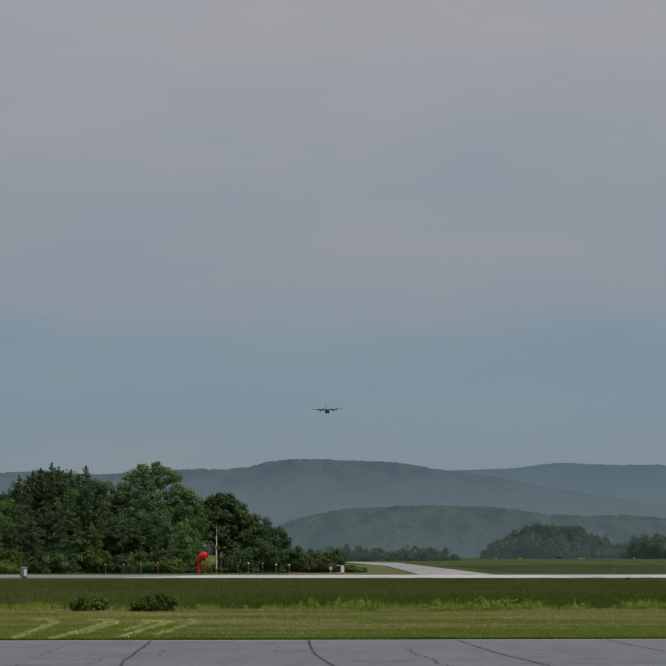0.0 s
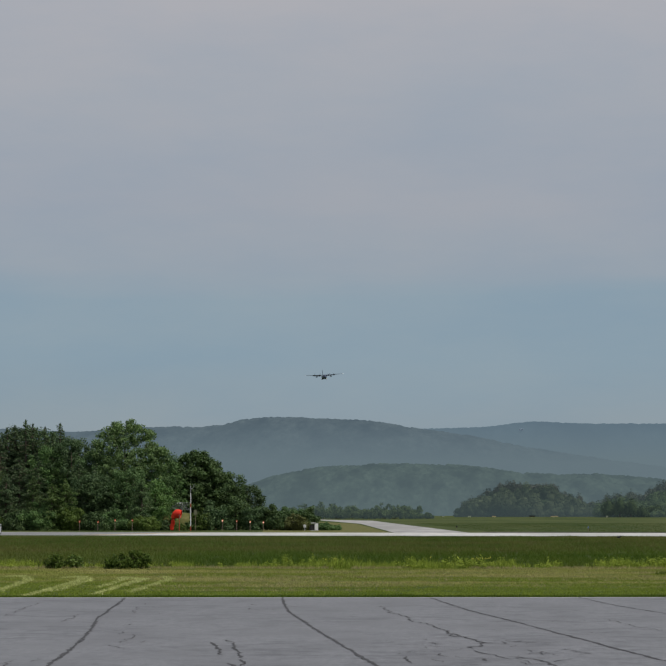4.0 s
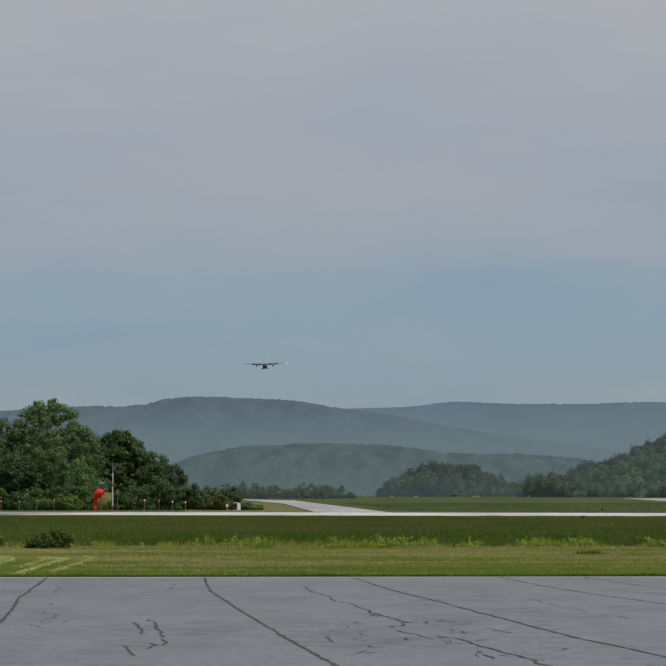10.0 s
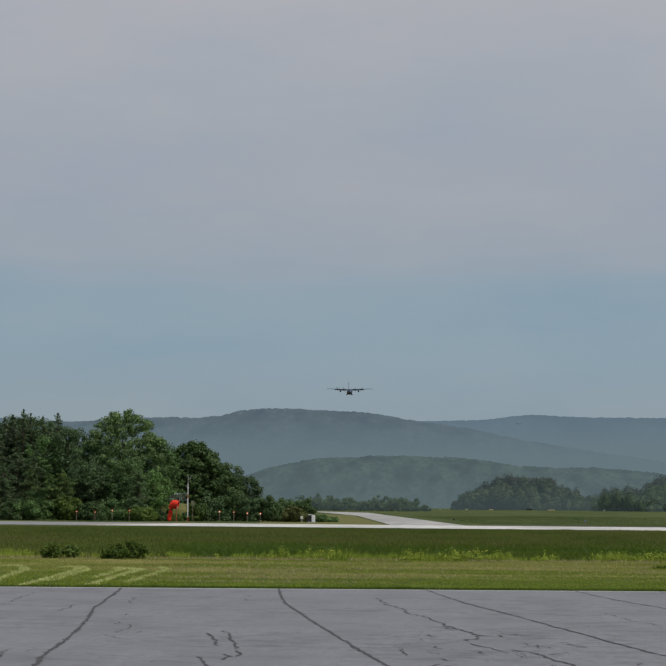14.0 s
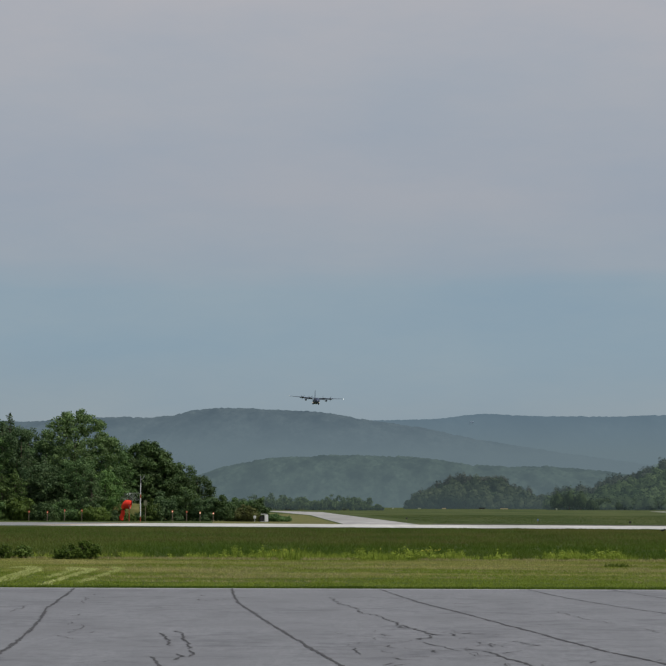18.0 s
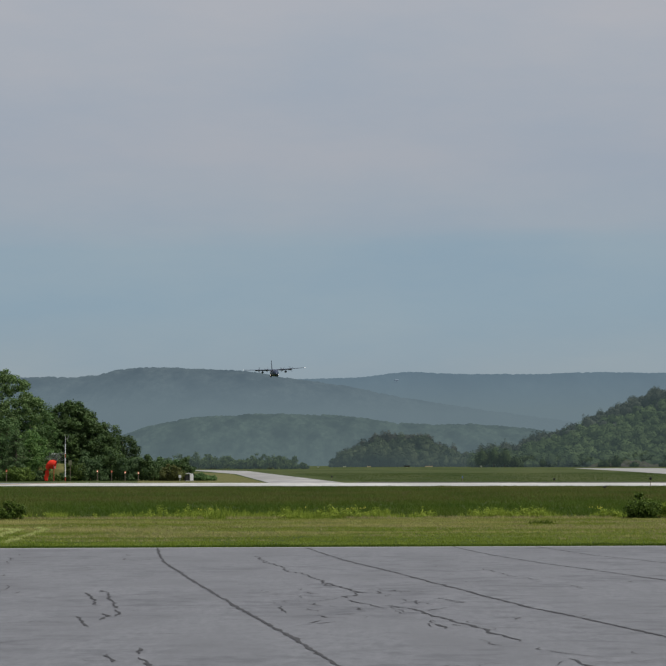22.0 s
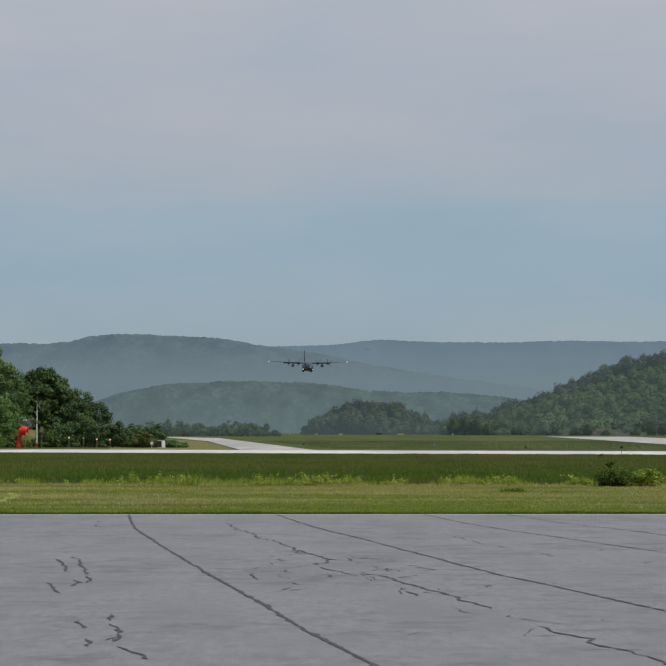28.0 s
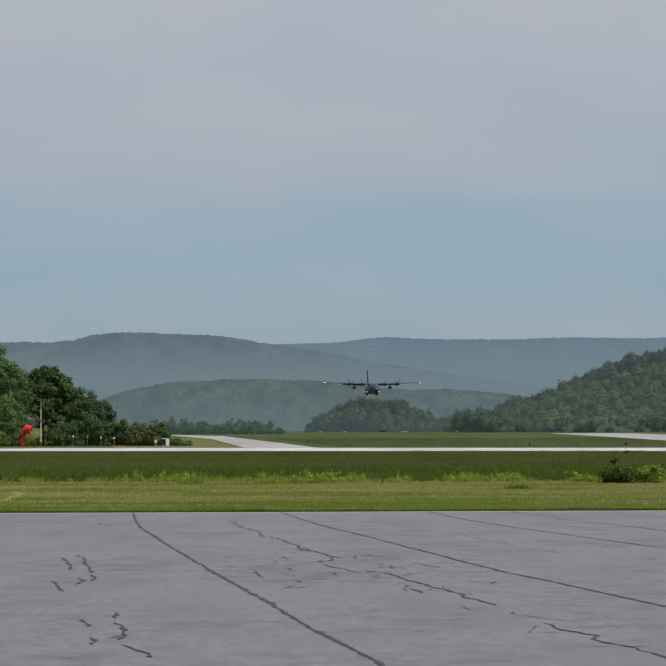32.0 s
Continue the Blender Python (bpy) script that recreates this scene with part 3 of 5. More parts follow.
def build_grass():
    rng = np.random.default_rng(11)
    x, y = fan(rng, 112000, 53.6, 85.8)
    keep = y > apron_edge(x) + 0.1
    x, y = x[keep], y[keep]
    patch = wave(x, y, 0.10, 0.30, 0.3)
    clump = wave(x, y, 1.3, 0.5, 3.1) + 0.7 * wave(x, y, 4.0, 1.5, 8.1)
    height = 0.028 + 0.014 * patch + 0.050 * np.maximum(0, clump)
    fresh = y < 67 + 11 * patch + rng.normal(0, 1.6, len(y))
    blades("mown_grass", x[fresh], y[fresh], height[fresh], 0.017, M_FRESH, "short fresh green mown grass beside the apron", "grass", rng, 1.3)
    blades("dry_mown_grass", x[~fresh], y[~fresh], height[~fresh], 0.017, M_BLADE, "short mown grass with pale dry patches", "grass", rng, 1.3)
    # unmown lip along the apron
    x, y = fan(rng, 7000, 54.9, 56.0)
    y = y - 54.9 + apron_edge(x) + 0.05
    lip = wave(x, y, 0.8, 0.8, 5.0)
    blades("grass_lip", x, y, 0.055 + 0.05 * np.maximum(0, lip), 0.025, M_MEADOW, "ragged dark green grass lip along the apron", "grass", rng)
    # rows of dry cuttings left by the mower, running away from the stand
    xs, ys = [], []
    total = 0
    for way, m in ((((-10.6, 55.7), (-11.1, 63.3), (-11.65, 70.0)), 330), (((-11.65, 70.0), (-12.1, 73.0), (-12.5, 72.2)), 230), (((-10.5, 59.6), (-11.0, 64.8), (-11.3, 69.4), (-11.9, 72.0)), 300),
                   (((-9.95, 62.2), (-10.15, 66.4), (-10.5, 70.8), (-10.8, 72.1)), 220), (((-9.2, 57.4), (-9.55, 63.6), (-9.73, 67.0), (-9.85, 70.2)), 330), (((-9.85, 70.4), (-10.6, 71.4)), 220),
                   (((-8.6, 59.1), (-8.87, 65.1), (-9.1, 70.4)), 220), (((-9.0, 70.0), (-9.6, 73.0)), 120), (((-11.55, 56.0), (-12.4, 63.2), (-13.0, 69.1)), 260), (((-13.0, 69.1), (-14.1, 73.8), (-14.6, 73.2)), 200)):
        m = int(m * 1.2)
        f = rng.random(m) * (len(way) - 1)
        xs.append(np.interp(f, range(len(way)), [p[0] for p in way]) + rng.normal(0, 0.022, m))
        ys.append(np.interp(f, range(len(way)), [p[1] for p in way]) + rng.normal(0, 0.2, m))
        total += m
    blades("hay_cuttings", np.concatenate(xs), np.concatenate(ys), np.full(total, 0.055), 0.03, M_STRAW, "pale dry rows of cut hay on the mown grass", "hay", rng, 1.0)
    x, y = fan(rng, 22000, 60, 85.3, -0.24, 0.17)
    patch = wave(x, y, 0.16, 0.45, 7.3) + 0.4 * wave(x, y, 0.7, 1.2, 1.3)
    keep = (patch + rng.normal(0, 0.1, len(x)) > 0.2) & (x > -8 + rng.normal(0, 1, len(x)))
    blades("dry_tufts", x[keep], y[keep], np.full(keep.sum(), 0.06), 0.028, M_DRY, "straw-coloured dry tufts in the mown grass", "grass", rng, 0.9)
    # loose tufts standing in the mown strip
    for x0, y0, m, high, material, name, label in ((5.9, 76.6, 80, 0.13, M_MEADOW, "green_tuft", "dark green uncut tuft in the mown grass"), (4.95, 74.0, 70, 0.06, M_DRY, "straw_tuft", "pale straw heap on the mown grass"),
                                                    (8.7, 66.2, 60, 0.09, M_DRY, "straw_tuft", "pale straw heap on the mown grass"), (6.3, 74.6, 60, 0.06, M_DRY, "straw_tuft", "pale straw heap on the mown grass")):
        blades(name, x0 + rng.normal(0, 0.2, m), y0 + rng.normal(0, 0.12, m), np.full(m, high), 0.025, material, label, "grass", rng, 0.9)
    # meadow, lower towards the crossing
    x, y = fan(rng, 82000, 86.8, 206)
    y_stop = 209 - 0.25 * x
    keep = y < y_stop
    x, y = x[keep], y[keep]
    h = np.interp(y, (87, 110, 150, 206), (0.19, 0.16, 0.12, 0.085)) * (0.7 + 0.6 * rng.random(len(y)))
    edge = 118 + 14 * np.array([noise.noise((a * 0.06, 3.0, 0.0)) for a in x]) + rng.normal(0, 8, len(x))
    h = h * (1 + 0.55 * wave(x, y, 0.5, 0.12, 6.0))
    front = (y < edge) & (x / y > -0.125 + 0.02 * wave(x, y, 0.1, 0.05, 1.0) + rng.normal(0, 0.006, len(x)))
    blades("meadow", x[front], y[front], h[front], 0.026, M_MEADOW, "tall dark green meadow grass", "grass", rng, 1.0, per=4)
    blades("far_meadow", x[~front], y[~front], h[~front], 0.034, M_MEADOW_FAR, "olive green meadow grass", "grass", rng, 1.0)
    x, y = fan(rng, 26000, 120, 204)
    keep = y < 207 - 0.25 * x
    x, y = x[keep], y[keep]
    h = np.interp(y, (100, 150, 206), (0.20, 0.16, 0.10))
    blades("seed_grass", x, y, h, 0.024, M_SEED, "brownish seeding grass in the meadow", "grass", rng, 0.8, per=2)
    # tufts on the field beyond the crossing
    x, y = fan(rng, 42000, 225, 520, -0.14, 0.17)
    keep = (y > 264 - 0.25 * x) & ((x < -64 + 0.05 * y) | (x > -0.5 - 0.06 * (y - 243) + 2.5)) & ~((x > 53 + 0.0636 * (y - 380) - 1) & (x < 88 + 0.05 * (y - 380) + 1) & (y > 379))
    x, y = x[keep], y[keep]
    mound = wave(x, y, 0.08, 0.05, 2.0)
    blades("field_tufts", x, y, 0.06 + 0.05 * np.maximum(-0.5, mound), 0.06, M_TUFT, "short green tufts on the open field", "grass", rng, 1.2, per=2)
    # pale dry fringe where the mower stopped
    x, y = fan(rng, 2600, 84.4, 85.5)
    keep = np.array([noise.noise((a * 0.35, 9.0, 0.0)) for a in x]) > -0.12
    blades("dry_fringe", x[keep], y[keep], np.full(keep.sum(), 0.10), 0.03, M_DRY, "pale dry fringe of uncut grass", "grass", rng, 0.6)
    # weeds along the mown edge
    cs, sp = [], []
    for k in range(720):
        y = 85.3 + 3.4 * rng.random() ** 1.6
        x = (-0.235 + 0.405 * rng.random()) * y
        lush = noise.noise((x * 0.7, 1.7, 0.0)) + (0.25 if x > -10 else -0.15)
        if lush + 0.35 * noise.noise((x * 2.6, 6.0, 0.0)) < 0.05:
            continue
        tall = 0.06 + 0.34 * rng.random() ** 2.4 + 0.14 * max(0, lush)
        wide = 0.06 + 0.11 * rng.random()
        cs.append((x, y, GROUND_Z + tall * 0.5))
        sp.append((wide, wide, tall * 0.5))
    weeds = new("weeds", leaf_cloud("weeds", cs, sp, 18000, 0.06, M_WEED, rng, 0.9))
    tagged(weeds, "bright yellow-green leafy weeds at the meadow's edge", "weeds", kind="stuff")
    x, y = fan(rng, 5200, 85.2, 88.6)
    patch = np.array([noise.noise((a * 0.9, 4.7, 0.0)) + 0.6 * noise.noise((a * 3.1, b, 2.0)) for a, b in zip(x, y)])
    keep = patch + rng.normal(0, 0.12, len(x)) > -0.02
    x, y, patch = x[keep], y[keep], patch[keep]
    blades("weed_stalks", x, y, np.maximum(0.08, 0.16 + 0.36 * patch * rng.random(len(x))), 0.030, M_WEED, "upright yellow-green stalks at the meadow's edge", "weeds", rng, 0.5, per=4)
    x, y = fan(rng, 600, 85.3, 90)
    patch = np.array([noise.noise((a * 0.9, 1.7, 0.0)) for a in x])
    keep = (patch > 0.22) & (x > -7)
    blades("yellow_flowers", x[keep], y[keep], np.full(keep.sum(), 0.05), 0.05, M_FLOWER, "small yellow flower heads among the weeds", "flowers", rng, 0.4, GROUND_Z + 0.30, 1)


# ---- trees ----
def leaf_cloud(name, centres, spread, count, size, material, rng, up=0.4, rough=0.75, slim=0.32):
    """Leaves gathered in rounded clumps: centres n x 3, spread n x 3 (half axes)."""
    centres, spread = np.asarray(centres, float), np.asarray(spread, float)
    weight = (spread.prod(1)) ** (2 / 3)
    pick = rng.choice(len(centres), count, p=weight / weight.sum())
    d = rng.normal(size=(count, 3))
    d /= np.linalg.norm(d, axis=1, keepdims=True)
    r = rng.random(count) ** 0.35 * (0.85 + 0.3 * rng.random(count))
    p = centres[pick] + d * r[:, None] * spread[pick] + np.clip(rng.normal(size=(count, 3)), -1.3, 1.3) * np.minimum(0.16 * spread[pick], 0.13)
    nrm = d * 1.1 + rng.normal(size=(count, 3)) * rough
    nrm[:, 2] += up
    nrm /= np.linalg.norm(nrm, axis=1, keepdims=True)
    side = np.cross(nrm, rng.normal(size=(count, 3)))
    side /= np.linalg.norm(side, axis=1, keepdims=True)
    other = np.cross(nrm, side)
    s = (size * (0.55 + 0.9 * rng.random(count)))[:, None]
    v = np.stack([p - side * s * 0.5, p + other * s * slim + nrm * s * 0.08, p + side * s * 0.6, p - other * s * slim + nrm * s * 0.05], 1)
    return array_mesh(name, v.reshape(-1, 3), np.arange(4 * count), material)


def add_crown(tree, mesh):
    crown = new("crown", mesh)
    crown.parent = tree


def trunk_mesh(height, girth, limbs, rng):
    bm = bmesh.new()
    bend = rng.normal(0, 0.02 * height, 2)
    tube(bm, [(0, 0, 0), (bend[0] * 0.4, bend[1] * 0.4, height * 0.4), (bend[0], bend[1], height * 0.85)], [girth, girth * 0.7, girth * 0.2], 9)
    for end in limbs:
        z0 = float(end[2]) * 0.55
        tube(bm, [(bend[0] * 0.4, bend[1] * 0.4, z0), (end[0] * 0.5, end[1] * 0.5, z0 + (end[2] - z0) * 0.45), tuple(end)], [girth * 0.4, girth * 0.26, girth * 0.08], 6)
    return bm


def broad_tree(x, y, height, width, material, rng, label, leaves, size, low=0.04):
    """A full crown of many small clumps round an open core, its outline broken clump by clump."""
    tree = thing("tree", pose(x, y, GROUND_Z), label, "tree", "trees behind the crossing")
    cs, sp = [], []
    clumps = int(26 + 1.35 * width * height)
    for k in range(clumps):
        f = (k + 0.5) / clumps
        z = low + (0.97 - low) * f
        shape = math.sqrt(max(0.05, 1 - abs(1.84 * f - 0.86) ** 3.0)) if f > 0.3 else 0.8 + 0.6 * f
        s = 0.24 + 0.46 * rng.random() ** 1.8 + 0.018 * width
        reach = max(0, shape * width * 0.5 * (0.62 + 0.46 * rng.random() ** 0.8) - s * 0.4)
        if k % 5 < 2:
            reach *= rng.random() ** 0.5
        a = k * 2.4 + 0.9 * rng.random()
        cs.append((math.cos(a) * reach, math.sin(a) * reach, min(z * height, height - s * 0.5) + rng.normal(0, 0.12)))
        sp.append((s * (0.75 + 0.5 * rng.random()), s * (0.75 + 0.5 * rng.random()), s * (0.5 + 0.5 * rng.random())))
    cs.append((0, 0, height * 0.46))
    sp.append((width * 0.30, width * 0.30, height * 0.40))
    part("trunk", trunk_mesh(height, 0.016 * height + 0.05, cs[6:clumps:max(5, clumps // 9)], rng), M_BARK, tree, smooth=True)
    add_crown(tree, leaf_cloud("crown", cs, sp, leaves, size, material, rng))
    return tree


def conifer(x, y, height, width, rng, label, material=None, needles=8500, size=0.22, low=0.05, full=0.65):
    """Whorls of drooping branches round a straight trunk, each with sprays of needles; full: how long the crown stays broad."""
    tree = thing("conifer", pose(x, y, GROUND_Z), label, "tree", "trees behind the crossing")
    bm = bmesh.new()
    tube(bm, [(0, 0, 0), (0, 0, height * 0.5), (0, 0, height * 0.98)], [0.2, 0.12, 0.02], 8)
    cs, sp = [], []
    levels = int(14 + 1.6 * height)
    for k in range(levels):
        f = k / (levels - 1)
        z = height * (low + (0.98 - low) * f)
        reach = width * 0.5 * (1 - f) ** full * (0.70 + 0.5 * rng.random()) + 0.08
        for b in range(5):
            a = rng.random() * 6.28
            rr = reach * (0.55 + 0.6 * rng.random())
            tip = (math.cos(a) * rr, math.sin(a) * rr, z - 0.20 * rr + rng.normal(0, 0.14))
            tube(bm, [(0, 0, z), tip], [0.04, 0.012], 4)
            for q in (0.35, 0.65, 0.95):
                cs.append((tip[0] * q, tip[1] * q, z + (tip[2] - z) * q))
                sp.append((0.15 * reach + 0.09, 0.15 * reach + 0.09, 0.13 + 0.08 * rng.random()))
    cs.append((0, 0, height * 0.98))
    sp.append((0.06, 0.06, 0.35))
    part("trunk", bm, M_BARK, tree)
    add_crown(tree, leaf_cloud("crown", cs, sp, needles, size, material or M_NEEDLE, rng, 0.3, 0.9, 0.2))
    return tree


def shrub(x, y, height, width, material, rng, label, leaves=1800, size=0.24, group="shrubs along the crossing", core=1.0):
    bush = thing("shrub", pose(x, y, GROUND_Z), label, "shrub", group)
    cs, sp = [], []
    for k in range(22):
        a = rng.random() * 6.28
        r = width * 0.44 * rng.random() ** 0.5
        s = width * (0.07 + 0.06 * rng.random())
        top = height * (1.0 - 0.55 * (r / (width * 0.5)) ** 2) * (0.76 + 0.22 * rng.random())
        cs.append((math.cos(a) * r, math.sin(a) * r, max(s * 0.5, top - s * 0.5 - rng.random() ** 2 * height * 0.5)))
        sp.append((s, s, min(s * 0.85, height * 0.28)))
    cs.append((0, 0, height * 0.30))
    sp.append((width * 0.42 * core, width * 0.34 * core, height * 0.34 * core))
    for c in cs[:5]:
        bm = bmesh.new()
        tube(bm, [(c[0] * 0.1, c[1] * 0.1, 0), (c[0] * 0.5, c[1] * 0.5, c[2] * 0.5), c], [0.012 * width, 0.009 * width, 0.004 * width], 5)
        part("stem", bm, M_BARK, bush)
    add_crown(bush, leaf_cloud("crown", cs, sp, leaves, size, material, rng))
    return bush


def build_trees():
    rng = np.random.default_rng(21)
    for u, slope, y, w in ((-0.2108, 0.0277, 303, 6.4), (-0.2041, 0.0343, 303, 5.4), (-0.1982, 0.0365, 305, 6.0), (-0.1949, 0.0376, 306, 6.4), (-0.1904, 0.0398, 304, 5.6), (-0.1874, 0.0383, 305, 6.4), (-0.1822, 0.0375, 304, 6.0), (-0.1759, 0.0385, 303, 6.0), (-0.1790, 0.0340, 301, 5.6), (-0.2010, 0.0318, 300, 6.4)):
        conifer(u * y, y, 1.6 + slope * y - GROUND_Z, w, rng, "dark spruce with ragged tip behind the runway crossing")
    for u, slope, y, w, tone in ((-0.1871, 0.0152, 287, 5.2, M_PINE), (-0.1790, 0.0128, 286, 4.6, M_PINE), (-0.1735, 0.0144, 287, 5.0, M_PINE), (-0.2163, 0.0188, 290, 5.6, M_PINE), (-0.1985, 0.0170, 291, 5.4, M_NEEDLE), (-0.1415, 0.0142, 288, 4.6, M_NEEDLE),
                                 (-0.1850, 0.0235, 296, 6.0, M_NEEDLE), (-0.2040, 0.0225, 296, 6.0, M_PINE), (-0.1930, 0.0240, 297, 6.4, M_NEEDLE), (-0.1680, 0.0225, 295, 5.4, M_NEEDLE), (-0.1610, 0.0195, 294, 5.0, M_NEEDLE)):
        conifer(u * y, y, 1.6 + slope * y - GROUND_Z, w, rng, "full young pine at the front of the grove", tone, 11000, 0.19, 0.0, 0.55)
    for u, slope, y, w in ((-0.2085, 0.0275, 306, 5.6), (-0.2035, 0.0318, 306, 5.6), (-0.1985, 0.0346, 308, 5.6), (-0.1935, 0.0372, 308, 5.6), (-0.1885, 0.0368, 308, 5.6), (-0.1838, 0.0358, 307, 5.2), (-0.1785, 0.0348, 306, 5.2), (-0.1735, 0.0322, 305, 5.2), (-0.1680, 0.0312, 304, 5.6)):
        broad_tree(u * y, y, 1.6 + slope * y - GROUND_Z, w, M_NEEDLE, rng, "dense dark evergreen in the grove", 12500, 0.19)
    grove = ((-66.9, 302, 9.6, 7.6), (-62.8, 299, 9.2, 6.2), (-51.2, 300, 11.4, 7.2), (-54.4, 299, 10.4, 6.0), (-48.0, 298, 9.8, 7.0), (-41.0, 301, 10.2, 6.6), (-39.6, 302, 8.6, 6.0),
             (-32.6, 308, 7.3, 5.6), (-30.3, 312, 5.8, 5.0), (-60.9, 293, 6.4, 6.0), (-47.2, 292, 6.8, 6.4), (-43.3, 293, 7.4, 7.0), (-40.0, 295, 6.0, 5.2), (-64.4, 290, 6.2, 7.4), (-69.7, 296, 9.6, 8.4))
    for x, y, h, w in grove:
        broad_tree(x, y, h, w, M_LEAF if x < -34 else M_DARK, rng, "green broadleaf tree in a dense grove", int(4500 + 210 * h * w), 0.19)
    broad_tree(-44.5, 300, 13.6, 11.2, M_MAPLE, rng, "tall light green maple with a loose crown", 40000, 0.23, 0.06)
    for x, y, h, w in ((-36.2, 306, 9.8, 6.8), (-38.4, 304, 7.6, 5.2), (-46.9, 291, 5.6, 6.0), (-34.0, 307, 7.6, 6.0)):
        broad_tree(x, y, h, w, M_DARK, rng, "dark green dense broadleaf tree", 24000, 0.24)
    for x, y, h, w in ((-37.0, 305.6, 9.9, 6.2), (-34.9, 306.4, 8.9, 6.0)):
        broad_tree(x, y, h, w, M_DARK, rng, "dark green dense broadleaf tree", 14000, 0.25)
    for i, (x, y, h, w) in enumerate(((-62.7, 286, 3.1, 4.8), (-59.3, 287, 3.1, 4.8), (-55.6, 285, 2.5, 4.2), (-52.9, 286, 3.8, 5.3), (-48.8, 286, 3.6, 4.2), (-45.9, 285, 2.3, 4.2), (-43.9, 287, 2.8, 4.8),
                       (-40.1, 285, 1.9, 4.0), (-38.1, 286, 1.4, 2.4), (-33.2, 288, 2.4, 2.6), (-32.3, 290, 3.7, 5.0), (-29.7, 292, 4.3, 5.2), (-27.0, 290, 3.5, 4.6), (-24.9, 290, 3.6, 4.6), (-23.0, 291, 3.5, 4.2), (-20.9, 291, 2.9, 3.6), (-18.3, 288, 1.05, 3.2))):
        shrub(x, y, h, w, (M_LEAF, M_SHRUB, M_DARK)[i % 3 if i < 9 else (0, 2)[i % 2]], rng, "dense green shrub at the grove's edge", int(2600 + 330 * h * w), 0.18)
    shrub(-33.7, 287.5, 3.1, 2.8, M_SHRUB, rng, "tall yellow-green shrub beside the banded pole", 5200, 0.18)
    shrub(-21.8, 286.0, 2.2, 3.6, M_OLIVE, rng, "brownish olive shrub beside the junction box", 5200, 0.17)
    shrub(-36.3, 286.0, 1.15, 2.6, M_SHRUB, rng, "low leafy shrub before the grass bank", 1800, 0.16)
    shrub(-34.7, 287.0, 1.3, 2.0, M_LEAF, rng, "low leafy shrub before the grass bank", 1400, 0.16)
    shrub(-39.6, 283.6, 2.05, 3.5, M_BRIGHT, rng, "bright yellow-green shrub behind the stake lamps", 5200, 0.17)
    shrub(-59.9, 284.0, 2.0, 4.4, M_BRIGHT, rng, "bright yellow-green shrub behind the stake lamps", 4600, 0.17)
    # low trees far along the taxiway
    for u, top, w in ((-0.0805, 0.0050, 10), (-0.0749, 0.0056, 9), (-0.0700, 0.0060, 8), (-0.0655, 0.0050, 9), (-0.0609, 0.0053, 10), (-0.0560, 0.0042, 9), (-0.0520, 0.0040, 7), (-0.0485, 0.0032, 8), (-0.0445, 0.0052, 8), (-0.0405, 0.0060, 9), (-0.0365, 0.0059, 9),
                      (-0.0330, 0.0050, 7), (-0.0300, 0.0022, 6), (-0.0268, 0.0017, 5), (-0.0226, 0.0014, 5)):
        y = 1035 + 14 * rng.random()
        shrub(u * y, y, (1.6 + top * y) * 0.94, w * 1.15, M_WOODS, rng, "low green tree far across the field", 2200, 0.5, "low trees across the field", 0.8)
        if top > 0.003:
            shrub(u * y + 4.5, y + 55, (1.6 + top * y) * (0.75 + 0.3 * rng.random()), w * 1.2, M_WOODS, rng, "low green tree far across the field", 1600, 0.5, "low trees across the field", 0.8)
    # bushes in the meadow's edge
    shrub(-15.06, 84.7, 0.56, 0.91, M_BUSH, rng, "low dark green bush in the tall grass", 1500, 0.07, "bushes in the meadow", 1.0)
    shrub(-14.39, 84.9, 0.57, 0.72, M_SHRUB, rng, "low leafy green bush in the tall grass", 700, 0.085, "bushes in the meadow", 1.0)
    shrub(-12.76, 84.5, 0.54, 1.24, M_BUSH, rng, "low dark green bush in the tall grass", 2000, 0.07, "bushes in the meadow", 1.0)
    shrub(-12.09, 84.6, 0.74, 1.05, M_BUSH, rng, "low dark green bush in the tall grass", 2000, 0.07, "bushes in the meadow", 0.8)
    shrub(9.94, 84.5, 0.92, 1.19, M_BUSH, rng, "rounded dark green bush in the tall grass", 6500, 0.075, "bushes in the meadow", 1.2)
    shrub(11.09, 84.9, 0.86, 1.24, M_WEED, rng, "yellow-green flowering bush in the tall grass", 1800, 0.075, "bushes in the meadow", 1.0)


